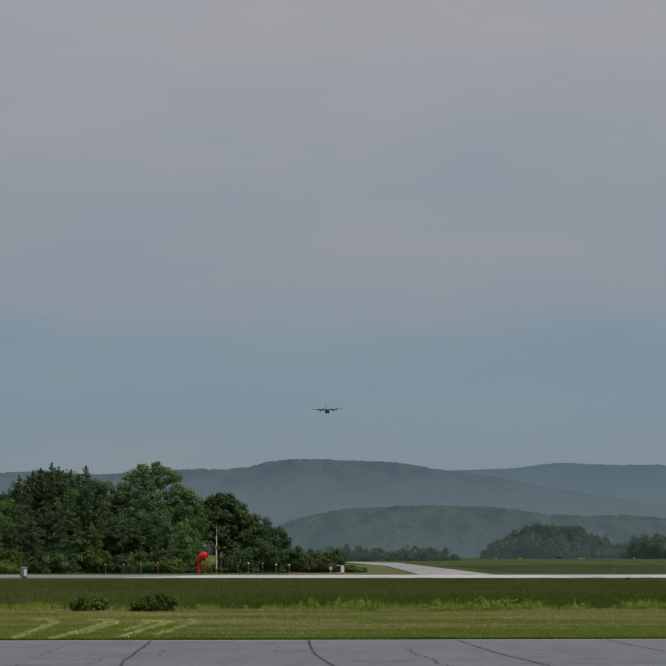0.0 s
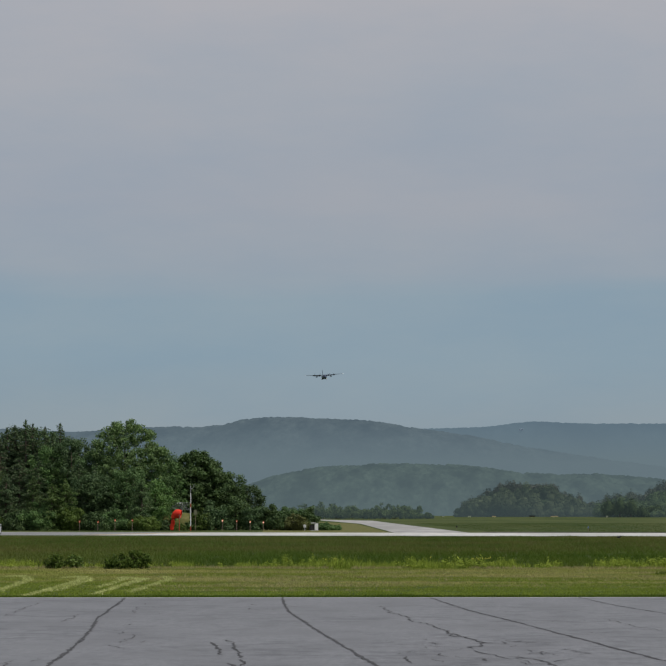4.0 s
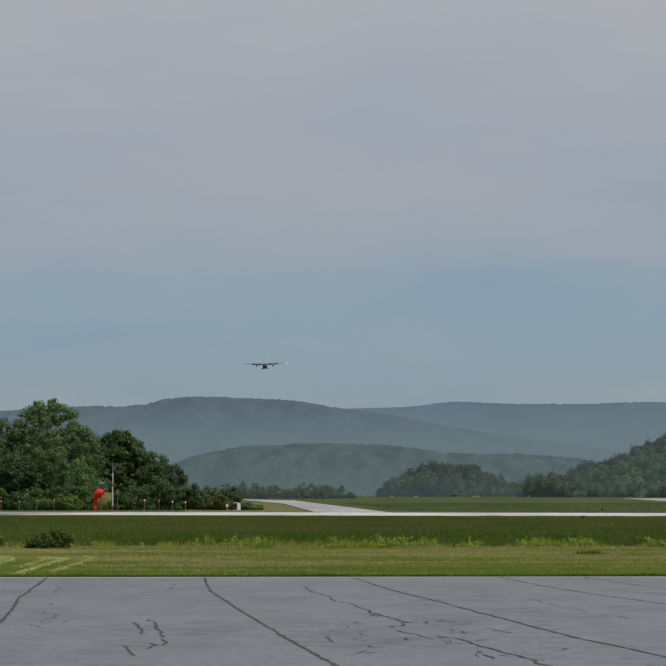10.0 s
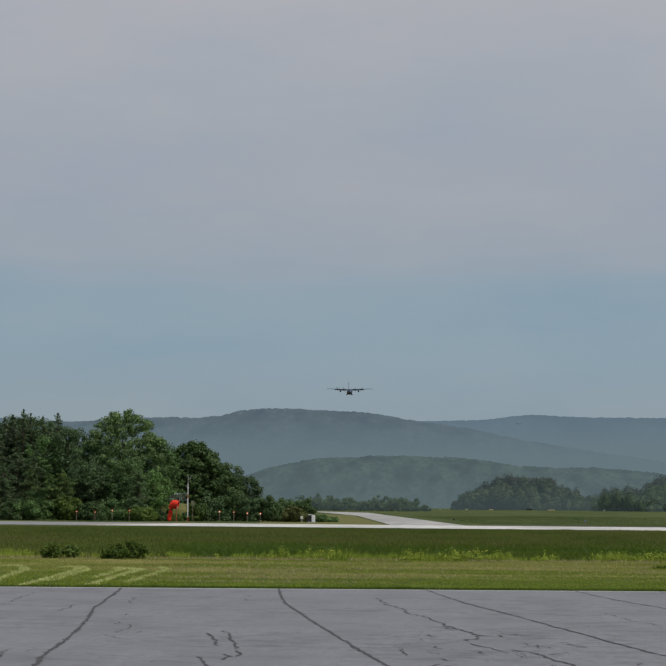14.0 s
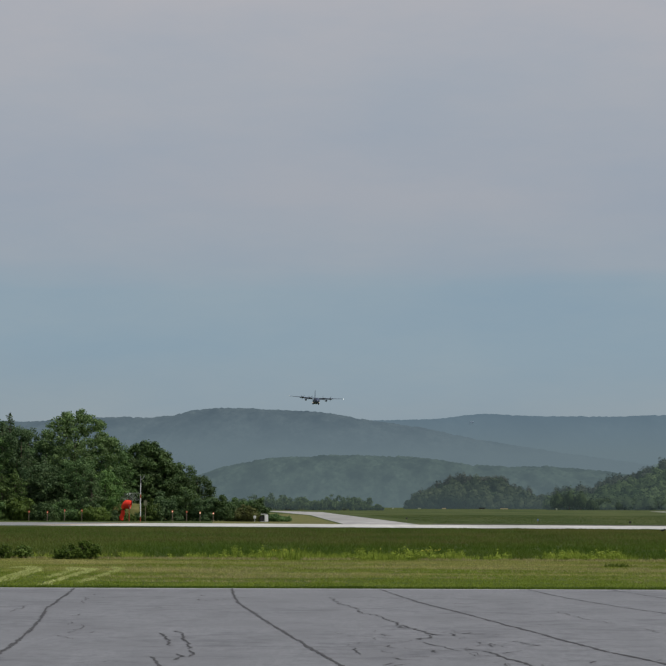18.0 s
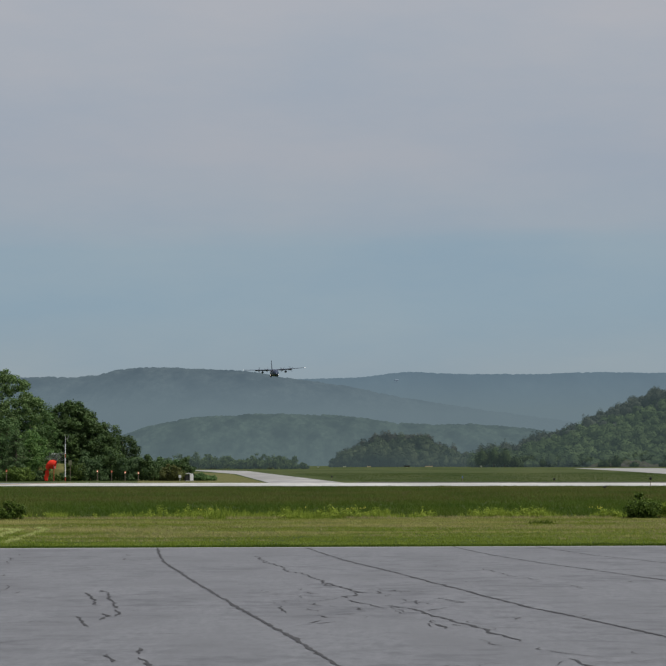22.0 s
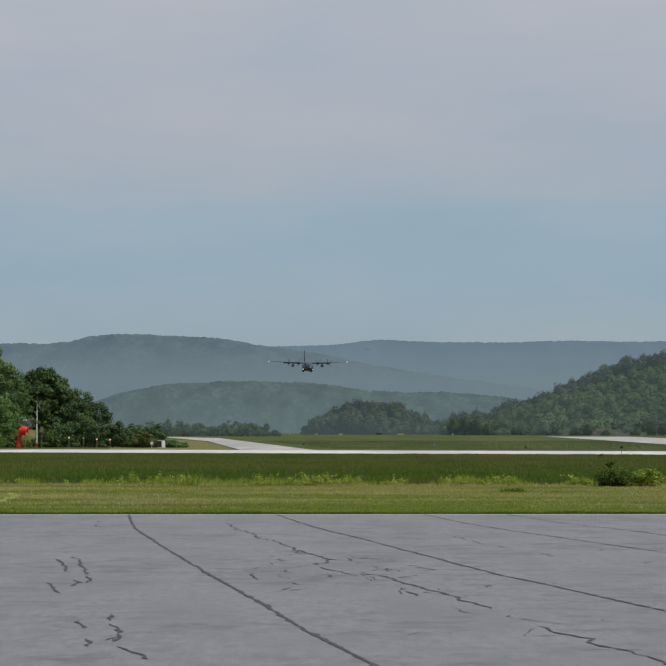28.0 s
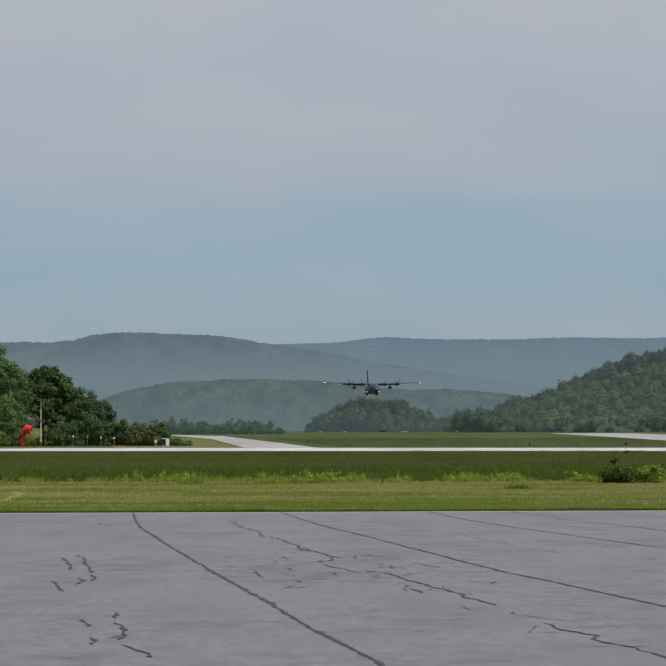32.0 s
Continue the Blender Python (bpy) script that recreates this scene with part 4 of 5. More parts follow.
# ---- far woods and hills ----
def canopy(name, base, tall, half, material, rng, twigs=300):
    """Crowns of far trees: a dark lumpy heart in a coat of small sprays of leaves, looser towards the rim."""
    bm = bmesh.new()
    bmesh.ops.create_icosphere(bm, subdivisions=1, radius=1)
    ball_v = np.array([v.co[:] for v in bm.verts])
    ball_f = np.array([[v.index for v in f.verts] for f in bm.faces])
    bm.free()
    n, m = len(base), len(ball_v)
    ways = [(rate, amount, rng.normal(size=(n, 3)), 6.28 * rng.random((n, 1))) for rate, amount in ((2.2, 0.16), (3.6, 0.15), (5.5, 0.13), (8.0, 0.10))]

    def swell(d):
        """How far the crown bulges along the directions d, n x m x 3."""
        total = np.ones(d.shape[:2])
        for rate, amount, way, phase in ways:
            way = way / np.linalg.norm(way, axis=1, keepdims=True)
            total += amount * np.sin(rate * np.einsum("nmk,nk->nm", d, way) + phase)
        return total

    slim = 0.05 + 0.4 * rng.random((n, 1)) ** 2

    def place(d, f):
        narrow = 1 - slim * (d[:, :, 2] * 0.5 + 0.5)
        return np.stack([base[:, None, 0] + half[:, None] * f * narrow * d[:, :, 0], base[:, None, 1] + half[:, None] * f * narrow * d[:, :, 1],
                         base[:, None, 2] + tall[:, None] * (0.46 + 0.54 * f * d[:, :, 2])], 2)

    d = np.repeat(ball_v[None], n, 0)
    v = place(d, 0.70 * swell(d))
    faces = (ball_f[None] + (np.arange(n) * m)[:, None, None]).reshape(-1)
    d = rng.normal(size=(n, twigs, 3))
    d[:, :, 2] = np.abs(d[:, :, 2]) * np.where(rng.random((n, twigs)) < 0.3, -1, 1)
    d /= np.linalg.norm(d, axis=2, keepdims=True)
    root = place(d, swell(d) * (0.72 + 0.24 * rng.random((n, twigs)))).reshape(-1, 3)
    out = d.reshape(-1, 3) + 0.35 * rng.normal(size=root.shape)
    out[:, 2] += 0.45
    out /= np.linalg.norm(out, axis=1, keepdims=True)
    size = np.repeat(0.07 * half + 0.26, twigs)[:, None] * (0.5 + 0.9 * rng.random((n * twigs, 1)))
    side = np.cross(out, rng.normal(size=root.shape))
    side /= np.linalg.norm(side, axis=1, keepdims=True)
    rise = np.cross(out, side)
    spray = np.stack([root + side * size, root + (rise * 0.9 - side * 0.6) * size, root - (rise * 0.9 + side * 0.6) * size], 1).reshape(-1, 3)
    corners = np.concatenate([faces, n * m + np.arange(len(spray))])
    me = array_mesh(name, np.concatenate([v.reshape(-1, 3), spray]), corners, material, 3)
    me.polygons.foreach_set("use_smooth", [True] * (n * len(ball_f)) + [False] * (n * twigs))
    return me


def woods(name, knots, near, far, count, tall, rng, label, dome, material):
    """Woods on rising ground: knots give the skyline as slope against u = x / y; the ground rises from near to far."""
    us = np.linspace(knots[0][0], knots[-1][0], 60)
    ks = np.linspace(0, 1, 14)

    def ground_at(u, k):
        y = near + (far - near) * k
        top = np.maximum(0.0, lerp(knots, u) * y + 1.6 - tall)
        rise = np.sin(k * np.pi / 2) if not dome else np.sin(np.minimum(1, k * 1.2) * np.pi / 2)
        return GROUND_Z - 0.2 + top * rise, y

    verts = []
    for k in ks:
        z, y = ground_at(us, k)
        verts += [(u * y, y, zz) for u, zz in zip(us, z)]
    n = len(us)
    faces = [(i * n + j, i * n + j + 1, (i + 1) * n + j + 1, (i + 1) * n + j) for i in range(len(ks) - 1) for j in range(n - 1)]
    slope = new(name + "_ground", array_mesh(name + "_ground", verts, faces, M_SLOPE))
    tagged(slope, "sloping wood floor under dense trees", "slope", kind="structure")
    u = knots[0][0] + (knots[-1][0] - knots[0][0]) * rng.random(count)
    k = rng.random(count)
    k[: count // 5] = 0.9 + 0.1 * rng.random(count // 5)
    k[count // 5: count // 3] = 0.06 * rng.random(count // 3 - count // 5)
    z, y = ground_at(u, k)
    skyline = lerp(knots, u) * y + 1.6 - GROUND_Z
    h = np.minimum(tall * (0.38 + 0.8 * rng.random(count) ** 1.6), np.maximum(2.5, skyline * 1.05))
    def plant(part_name, mask, material, tone, stretch, wide, lofty=0.0):
        hh = h[mask] * stretch * (1 + lofty * (rng.random(mask.sum()) ** 3 - 0.25))
        half = np.minimum(4.4, hh * wide * (0.24 + 0.26 * rng.random(len(hh))))
        mesh = canopy(part_name, np.stack([(u * y)[mask], y[mask], z[mask]], 1), hh, half, material, rng)
        tagged(new(part_name, mesh), tone, "woods", kind="stuff")

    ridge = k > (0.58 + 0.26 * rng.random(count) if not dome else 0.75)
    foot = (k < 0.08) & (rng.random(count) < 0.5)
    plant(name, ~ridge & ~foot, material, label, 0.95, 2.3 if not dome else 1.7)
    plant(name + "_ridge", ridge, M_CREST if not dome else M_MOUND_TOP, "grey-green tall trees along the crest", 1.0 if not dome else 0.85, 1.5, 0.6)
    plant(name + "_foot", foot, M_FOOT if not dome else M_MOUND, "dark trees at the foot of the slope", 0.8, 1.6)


def hill(name, knots, near, far, crown, bump, step, material, label):
    """A wooded hill whose ridge runs by knots of slope against u; the canopy is rounded crown by crown."""
    y_mid = (near + far) / 2
    n = int((knots[-1][0] - knots[0][0]) * y_mid / step)
    m = int((far - near) / (step * 1.7))
    us = np.linspace(knots[0][0], knots[-1][0], n)
    ridge = lerp(knots, us)
    ridge = np.convolve(np.pad(ridge, 9, mode="edge"), np.ones(19) / 19, mode="valid")
    verts = []
    for i in range(m):
        k = i / (m - 1)
        y = near + (far - near) * k
        for u, r in zip(us, ridge):
            z = (r * far + 1.6 - bump) * math.sin(k * math.pi / 2) ** 0.9
            x = u * y
            d = noise.voronoi((x / crown, y / crown * 0.4, 0.0))[0][0]
            z += (bump * (1 - 1.3 * d * d) + 0.5 * bump * noise.noise((x / crown * 0.23, y / crown * 0.23, 4.0)) + 2) * min(1, k * 15) - 2
            verts.append((x, y, GROUND_Z - 1 + z))
    faces = [(i * n + j, i * n + j + 1, (i + 1) * n + j + 1, (i + 1) * n + j) for i in range(m - 1) for j in range(n - 1)]
    me = array_mesh(name, verts, faces, material)
    me.polygons.foreach_set("use_smooth", [True] * len(me.polygons))
    tagged(new(name, me), label, "hill", kind="structure")


def mound_mesh(name, x, y, half_x, half_y, tall, rough, seed, material, label, category):
    """A low rounded bank with an uneven face."""
    n = 26
    verts = []
    for i in range(n + 1):
        for j in range(n + 1):
            a, b = -1 + 2 * i / n, -1 + 2 * j / n
            f = max(0.0, 1 - abs(a) ** 2.6) * max(0.0, 1 - abs(b) ** 2.6)
            q = noise.noise((a * 2.5 + seed, b * 2.5, seed)) + 0.5 * noise.noise((a * 7 + seed, b * 7, 1.0))
            verts.append((x + a * half_x, y + b * half_y, GROUND_Z - 0.15 + f * tall * (1 + rough * q)))
    faces = [(i * (n + 1) + j, (i + 1) * (n + 1) + j, (i + 1) * (n + 1) + j + 1, i * (n + 1) + j + 1) for i in range(n) for j in range(n)]
    ob = new(name, array_mesh(name, verts, faces, material))
    return tagged(ob, label, category, kind="structure")


def build_distance():
    rng = np.random.default_rng(31)
    mound_mesh("grass_bank", -37.2, 297, 4.6, 3.0, 2.2, 0.10, 2.0, M_BANK, "small bank of dry grass behind the windsock", "bank")
    for x, y, a, h, k in ((150.0, 1444, 13.0, 2.4, 1.0), (164.0, 1446, 14.0, 3.4, 5.0), (184.0, 1446, 18.0, 1.6, 9.0)):
        mound_mesh("rock_bank", x, y, a, 14, h, 0.75, k, M_ROCK, "bare grey rock cut at the foot of the slope", "rock")
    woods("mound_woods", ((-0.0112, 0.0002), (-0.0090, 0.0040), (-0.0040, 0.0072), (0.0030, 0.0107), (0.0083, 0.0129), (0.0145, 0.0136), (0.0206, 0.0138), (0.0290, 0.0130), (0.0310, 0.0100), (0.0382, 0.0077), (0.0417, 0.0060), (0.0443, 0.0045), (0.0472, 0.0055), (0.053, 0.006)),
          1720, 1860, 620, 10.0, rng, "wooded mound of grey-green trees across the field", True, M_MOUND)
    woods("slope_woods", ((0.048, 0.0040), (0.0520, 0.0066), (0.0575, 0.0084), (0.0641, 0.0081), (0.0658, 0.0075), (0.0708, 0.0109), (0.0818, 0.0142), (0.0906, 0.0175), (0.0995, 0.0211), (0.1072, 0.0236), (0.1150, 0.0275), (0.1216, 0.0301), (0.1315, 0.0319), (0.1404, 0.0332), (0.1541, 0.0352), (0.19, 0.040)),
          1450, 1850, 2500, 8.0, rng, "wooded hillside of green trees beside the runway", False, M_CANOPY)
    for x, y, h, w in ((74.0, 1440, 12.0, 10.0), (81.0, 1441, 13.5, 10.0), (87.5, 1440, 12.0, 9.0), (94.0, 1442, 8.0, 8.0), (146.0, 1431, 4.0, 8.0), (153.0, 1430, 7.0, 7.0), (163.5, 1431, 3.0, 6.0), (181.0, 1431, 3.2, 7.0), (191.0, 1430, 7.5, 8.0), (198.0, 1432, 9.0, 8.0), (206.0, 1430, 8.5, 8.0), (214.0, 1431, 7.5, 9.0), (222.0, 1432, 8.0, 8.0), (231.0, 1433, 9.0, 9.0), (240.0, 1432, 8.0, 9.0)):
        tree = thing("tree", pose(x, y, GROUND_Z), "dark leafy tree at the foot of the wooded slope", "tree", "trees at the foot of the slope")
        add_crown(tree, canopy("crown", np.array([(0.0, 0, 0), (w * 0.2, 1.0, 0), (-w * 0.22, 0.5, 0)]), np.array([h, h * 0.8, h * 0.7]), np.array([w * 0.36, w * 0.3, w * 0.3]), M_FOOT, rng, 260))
        bm = bmesh.new()
        tube(bm, [(0, 0, 0), (0.1, 0, h * 0.4), (0, 0, h * 0.7)], [0.25, 0.18, 0.05], 7)
        part("trunk", bm, M_BARK, tree)
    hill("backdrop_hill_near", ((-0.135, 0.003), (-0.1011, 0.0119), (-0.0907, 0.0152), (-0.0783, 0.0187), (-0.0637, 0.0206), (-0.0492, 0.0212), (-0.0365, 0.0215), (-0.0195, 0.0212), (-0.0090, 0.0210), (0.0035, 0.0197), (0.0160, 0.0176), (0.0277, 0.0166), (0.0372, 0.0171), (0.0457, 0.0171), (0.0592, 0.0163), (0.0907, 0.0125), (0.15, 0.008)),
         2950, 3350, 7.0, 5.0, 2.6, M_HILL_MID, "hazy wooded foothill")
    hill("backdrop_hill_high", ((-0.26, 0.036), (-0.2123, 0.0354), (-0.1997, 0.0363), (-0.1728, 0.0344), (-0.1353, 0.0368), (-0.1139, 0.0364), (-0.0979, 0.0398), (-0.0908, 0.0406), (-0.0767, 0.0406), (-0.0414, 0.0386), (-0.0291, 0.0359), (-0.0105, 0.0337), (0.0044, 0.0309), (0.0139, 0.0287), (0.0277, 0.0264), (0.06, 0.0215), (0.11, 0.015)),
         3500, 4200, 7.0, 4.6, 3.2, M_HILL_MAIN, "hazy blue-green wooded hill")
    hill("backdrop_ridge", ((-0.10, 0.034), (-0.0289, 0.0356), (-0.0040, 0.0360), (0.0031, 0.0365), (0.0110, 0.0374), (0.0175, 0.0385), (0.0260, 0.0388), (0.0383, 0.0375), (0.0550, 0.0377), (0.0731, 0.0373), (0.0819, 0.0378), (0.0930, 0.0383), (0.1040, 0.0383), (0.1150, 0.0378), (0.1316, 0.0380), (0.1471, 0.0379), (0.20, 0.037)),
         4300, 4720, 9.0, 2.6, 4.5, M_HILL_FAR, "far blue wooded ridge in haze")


# ---- the transport aircraft ----
def loft(bm, rings):
    """Joins rings of equal count; each is a list of points."""
    made = [[bm.verts.new(p) for p in r] for r in rings]
    n = len(made[0])
    for a, b in zip(made, made[1:]):
        for k in range(n):
            bm.faces.new((a[k], a[(k + 1) % n], b[(k + 1) % n], b[k]))
    bm.faces.new(made[0])
    bm.faces.new(made[-1][::-1])
    bmesh.ops.recalc_face_normals(bm, faces=bm.faces)
    return bm


def body_of_turn(stations, x=0.0, n=18):
    """A body along y: stations (y, z, half width, half height)."""
    bm = bmesh.new()
    return loft(bm, [[(x + rx * math.cos(a), y, z + rz * math.sin(a)) for a in (2 * math.pi * k / n for k in range(n))] for y, z, rx, rz in stations])


def foil(sections):
    """A wing or fin: sections (point of the leading edge, chord, thickness, direction of thickness)."""
    bm = bmesh.new()
    profile = ((0, 0), (0.08, 0.5), (0.3, 1.0), (0.65, 0.65), (1.0, 0.06), (1.0, -0.06), (0.65, -0.3), (0.3, -0.45), (0.08, -0.3))
    rings = []
    for p, chord, thick, up in sections:
        p, up = Vector(p), Vector(up)
        rings.append([tuple(p + Vector((0, -c * chord, 0)) + up * t * thick) for c, t in profile])
    return loft(bm, rings)


def build_aircraft():
    plane = thing("transport_aircraft", pose(0, 2800, 170), "dark grey four-engined military transport landing with its wheels down", "aircraft")
    fuselage = part("fuselage", body_of_turn([(14.6, -0.7, 0.15, 0.15), (14.0, -0.65, 0.75, 0.75), (12.9, -0.35, 1.35, 1.35), (11.4, 0.0, 1.8, 1.85), (9.6, 0.1, 2.1, 2.15), (6, 0.1, 2.16, 2.2), (0, 0.1, 2.16, 2.2),
                                              (-4, 0.15, 2.16, 2.15), (-7.5, 0.6, 1.95, 1.75), (-11, 1.1, 1.4, 1.25), (-14, 1.45, 0.7, 0.8), (-15.2, 1.6, 0.25, 0.4)]), M_GREY, plane, smooth=True)
    for k in range(5):
        a = radians(-50 + 25 * k)
        bm = bmesh.new()
        box(bm, 0.62, 0.06, 0.62, bevel=0.02)
        bm.transform(Matrix.Translation((1.52 * math.sin(a), 10.75 + 1.35 * math.cos(a), 0.75)) @ Matrix.Rotation(-a, 4, "Z") @ Matrix.Rotation(radians(38), 4, "X"))
        part("cockpit_window", bm, M_GLASS, fuselage)
    part("wing", foil([((-20.2, 3.2, 2.75), 2.5, 0.16, (0, 0, 1)), ((-10, 4.0, 2.35), 4.2, 0.34, (0, 0, 1)), ((-2.5, 4.3, 2.1), 4.9, 0.42, (0, 0, 1)), ((2.5, 4.3, 2.1), 4.9, 0.42, (0, 0, 1)),
                       ((10, 4.0, 2.35), 4.2, 0.34, (0, 0, 1)), ((20.2, 3.2, 2.75), 2.5, 0.16, (0, 0, 1))]), M_GREY, plane)
    for s in (-1, 1):
        for x0, x1 in ((2.6, 7.4), (7.5, 12.2)):
            bm = bmesh.new()
            box(bm, x1 - x0, 1.0, 0.10, 0, -0.5, -0.05, 0.03)
            bm.transform(Matrix.Translation((s * (x0 + x1) / 2, -0.35, 2.12 + 0.026 * x0)) @ Matrix.Rotation(radians(24), 4, "X"))
            part("flap", bm, M_DARKGREY, plane, "lowered wing flap")
    part("fin", foil([((0, -7.6, 1.9), 6.6, 0.34, (1, 0, 0)), ((0, -9.6, 3.6), 4.9, 0.30, (1, 0, 0)), ((0, -11.6, 8.6), 2.8, 0.20, (1, 0, 0)), ((0, -12.2, 8.9), 2.0, 0.08, (1, 0, 0))]), M_GREY, plane)
    part("tailplane", foil([((-8.0, -12.2, 2.1), 1.9, 0.12, (0, 0, 1)), ((0, -10.6, 2.0), 4.0, 0.28, (0, 0, 1)), ((8.0, -12.2, 2.1), 1.9, 0.12, (0, 0, 1))]), M_GREY, plane)
    props = []
    for x, z in ((-10.2, 2.15), (-4.95, 2.0), (4.95, 2.0), (10.2, 2.15)):
        nacelle = part("engine_nacelle", body_of_turn([(7.4, z + 0.05, 0.42, 0.42), (6.8, z, 0.58, 0.72), (5.2, z, 0.68, 0.80), (3, z, 0.68, 0.72), (0.2, z + 0.1, 0.42, 0.40)], x, 12), M_DARKGREY, plane, smooth=True)
        bm = bmesh.new()
        ball(bm, 0.42, 0, 0.1, 0, 1, 1.5, 1, 10)
        for b in range(4):
            blade = bmesh.new()
            loft(blade, [[(-0.10, 0.05, 0.3), (0.10, 0.05, 0.3), (0.10, -0.02, 0.3), (-0.10, -0.02, 0.3)], [(-0.10, 0.10, 1.2), (0.09, 0.0, 1.2), (0.09, -0.03, 1.2), (-0.10, 0.06, 1.2)],
                         [(-0.12, 0.04, 2.05), (0.10, 0.0, 2.05), (0.10, -0.02, 2.05), (-0.12, 0.02, 2.05)]])
            blade.transform(Matrix.Rotation(radians(90 * b), 4, "Y"))
            tmp = bpy.data.meshes.new("blade")
            blade.to_mesh(tmp)
            blade.free()
            bm.from_mesh(tmp)
            bpy.data.meshes.remove(tmp)
        prop = part("propeller", bm, M_DARKGREY, nacelle)
        prop.location = (x, 7.5, z + 0.05)
        props.append(prop)
    for x in (-7.6, 7.6):
        tank = part("drop_tank", body_of_turn([(5.0, 0.72, 0.1, 0.1), (4.0, 0.72, 0.55, 0.55), (2.5, 0.72, 0.72, 0.72), (-0.5, 0.72, 0.70, 0.70), (-2.6, 0.75, 0.1, 0.1)], x, 12), M_DARKGREY, plane, smooth=True)
        bm = bmesh.new()
        box(bm, 0.22, 2.4, 0.9, x, 1.6, 1.3)
        part("pylon", bm, M_DARKGREY, tank)
    for s in (-1, 1):
        part("wheel_fairing", body_of_turn([(4.2, -1.5, 0.1, 0.1), (3.2, -1.5, 0.6, 0.6), (0, -1.5, 0.72, 0.75), (-3.2, -1.45, 0.55, 0.5), (-4.6, -1.3, 0.08, 0.08)], s * 2.05, 12), M_GREY, plane, smooth=True)
        for y in (1.3, -0.6):
            bm = bmesh.new()
            tube(bm, [(s * 2.0, y, -1.4), (s * 2.0, y, -1.95)], [0.12, 0.10], 8)
            strut = part("main_strut", bm, M_METAL, plane)
            bm = bmesh.new()
            tube(bm, [(s * 1.8, y, -1.95), (s * 1.86, y, -1.95), (s * 2.24, y, -1.95), (s * 2.3, y, -1.95)], [0.48, 0.68, 0.68, 0.48], 16)
            part("main_wheel", bm, M_TYRE, strut)
        # landing lamp beside the fairing, and the tip lamp
        bm = bmesh.new()
        ball(bm, 0.15, s * 2.55, 4.0, -1.2, n=8)
        part("landing_lamp", bm, M_AMBER, plane, "warm glowing landing lamp")
        bm = bmesh.new()
        ball(bm, 0.17, s * 20.2, 3.0, 2.78, 1, 1.6, 0.8, 8)
        part("wingtip_lamp", bm, M_LAMP, plane, "white glowing wingtip lamp")
    bm = bmesh.new()
    tube(bm, [(0, 10.6, -1.5), (0, 10.7, -2.1)], [0.11, 0.09], 8)
    strut = part("nose_strut", bm, M_METAL, plane)
    for s in (-1, 1):
        bm = bmesh.new()
        tube(bm, [(s * 0.12, 10.7, -2.15), (s * 0.16, 10.7, -2.15), (s * 0.36, 10.7, -2.15), (s * 0.4, 10.7, -2.15)], [0.3, 0.46, 0.46, 0.3], 14)
        part("nose_wheel", bm, M_TYRE, strut)
    return plane, props


# ---- airfield things ----
def build_windsock():
    """A short mast with a drooping red sock in four rings of cloth."""
    mast = thing("windsock", pose(-35.7, 284, GROUND_Z), "red windsock drooping from a short mast", "windsock")
    bm = bmesh.new()
    tube(bm, [(0, 0, 0), (0, 0, 2.4)], [0.05, 0.035], 8)
    part("mast", bm, M_REDPAINT, mast)
    bm = bmesh.new()
    for k in range(16):
        a, b = (2 * math.pi * q / 16 for q in (k, k + 1))
        tube(bm, [(0.05, 0.5 * math.cos(a), 1.95 + 0.5 * math.sin(a)), (0.05, 0.5 * math.cos(b), 1.95 + 0.5 * math.sin(b))], [0.025, 0.025], 5)
    part("hoop", bm, M_METAL, mast)
    pieces = []
    for stations in (((0.22, 1.93, 0.50), (0.0, 1.98, 0.53), (-0.3, 1.98, 0.50), (-0.62, 1.86, 0.40)), ((-0.52, 1.95, 0.38), (-0.70, 1.72, 0.31), (-0.74, 1.45, 0.26)),
                     ((-0.72, 1.55, 0.26), (-0.77, 1.2, 0.24), (-0.80, 0.80, 0.23)), ((-0.79, 0.88, 0.23), (-0.84, 0.45, 0.22), (-0.86, 0.06, 0.19))):
        bm = bmesh.new()
        tube(bm, [(x, 0, z) for x, z, r in stations], [r for x, z, r in stations], 14, cap=False)
        for v in bm.verts:
            v.co += 0.10 * Vector((noise.noise(v.co * 3.0), noise.noise(v.co * 3.0 + Vector((5, 0, 0))), noise.noise(v.co * 3.0 + Vector((0, 5, 0)))))
        pieces.append(part("sock_cloth", bm, M_ORANGE, mast, smooth=True))
    return pieces


def build_far_house():
    """A small pale house high on the far ridge, haze put into its bluish colours."""
    house = thing("house", pose(0.0162 * 4580, 4580, 159.0, 0, 0, 12), "small pale house among trees on the far ridge", "house")
    bm = bmesh.new()
    box(bm, 6.5, 5.0, 2.6, 0, 0, 0)
    part("wall", bm, M_FARWALL, house)
    bm = bmesh.new()
    loft(bm, [[(-3.5, -2.9, 2.55), (-3.5, 2.9, 2.55), (-3.5, 0, 3.8)], [(3.5, -2.9, 2.55), (3.5, 2.9, 2.55), (3.5, 0, 3.8)]])
    part("roof", bm, M_FARROOF, house)


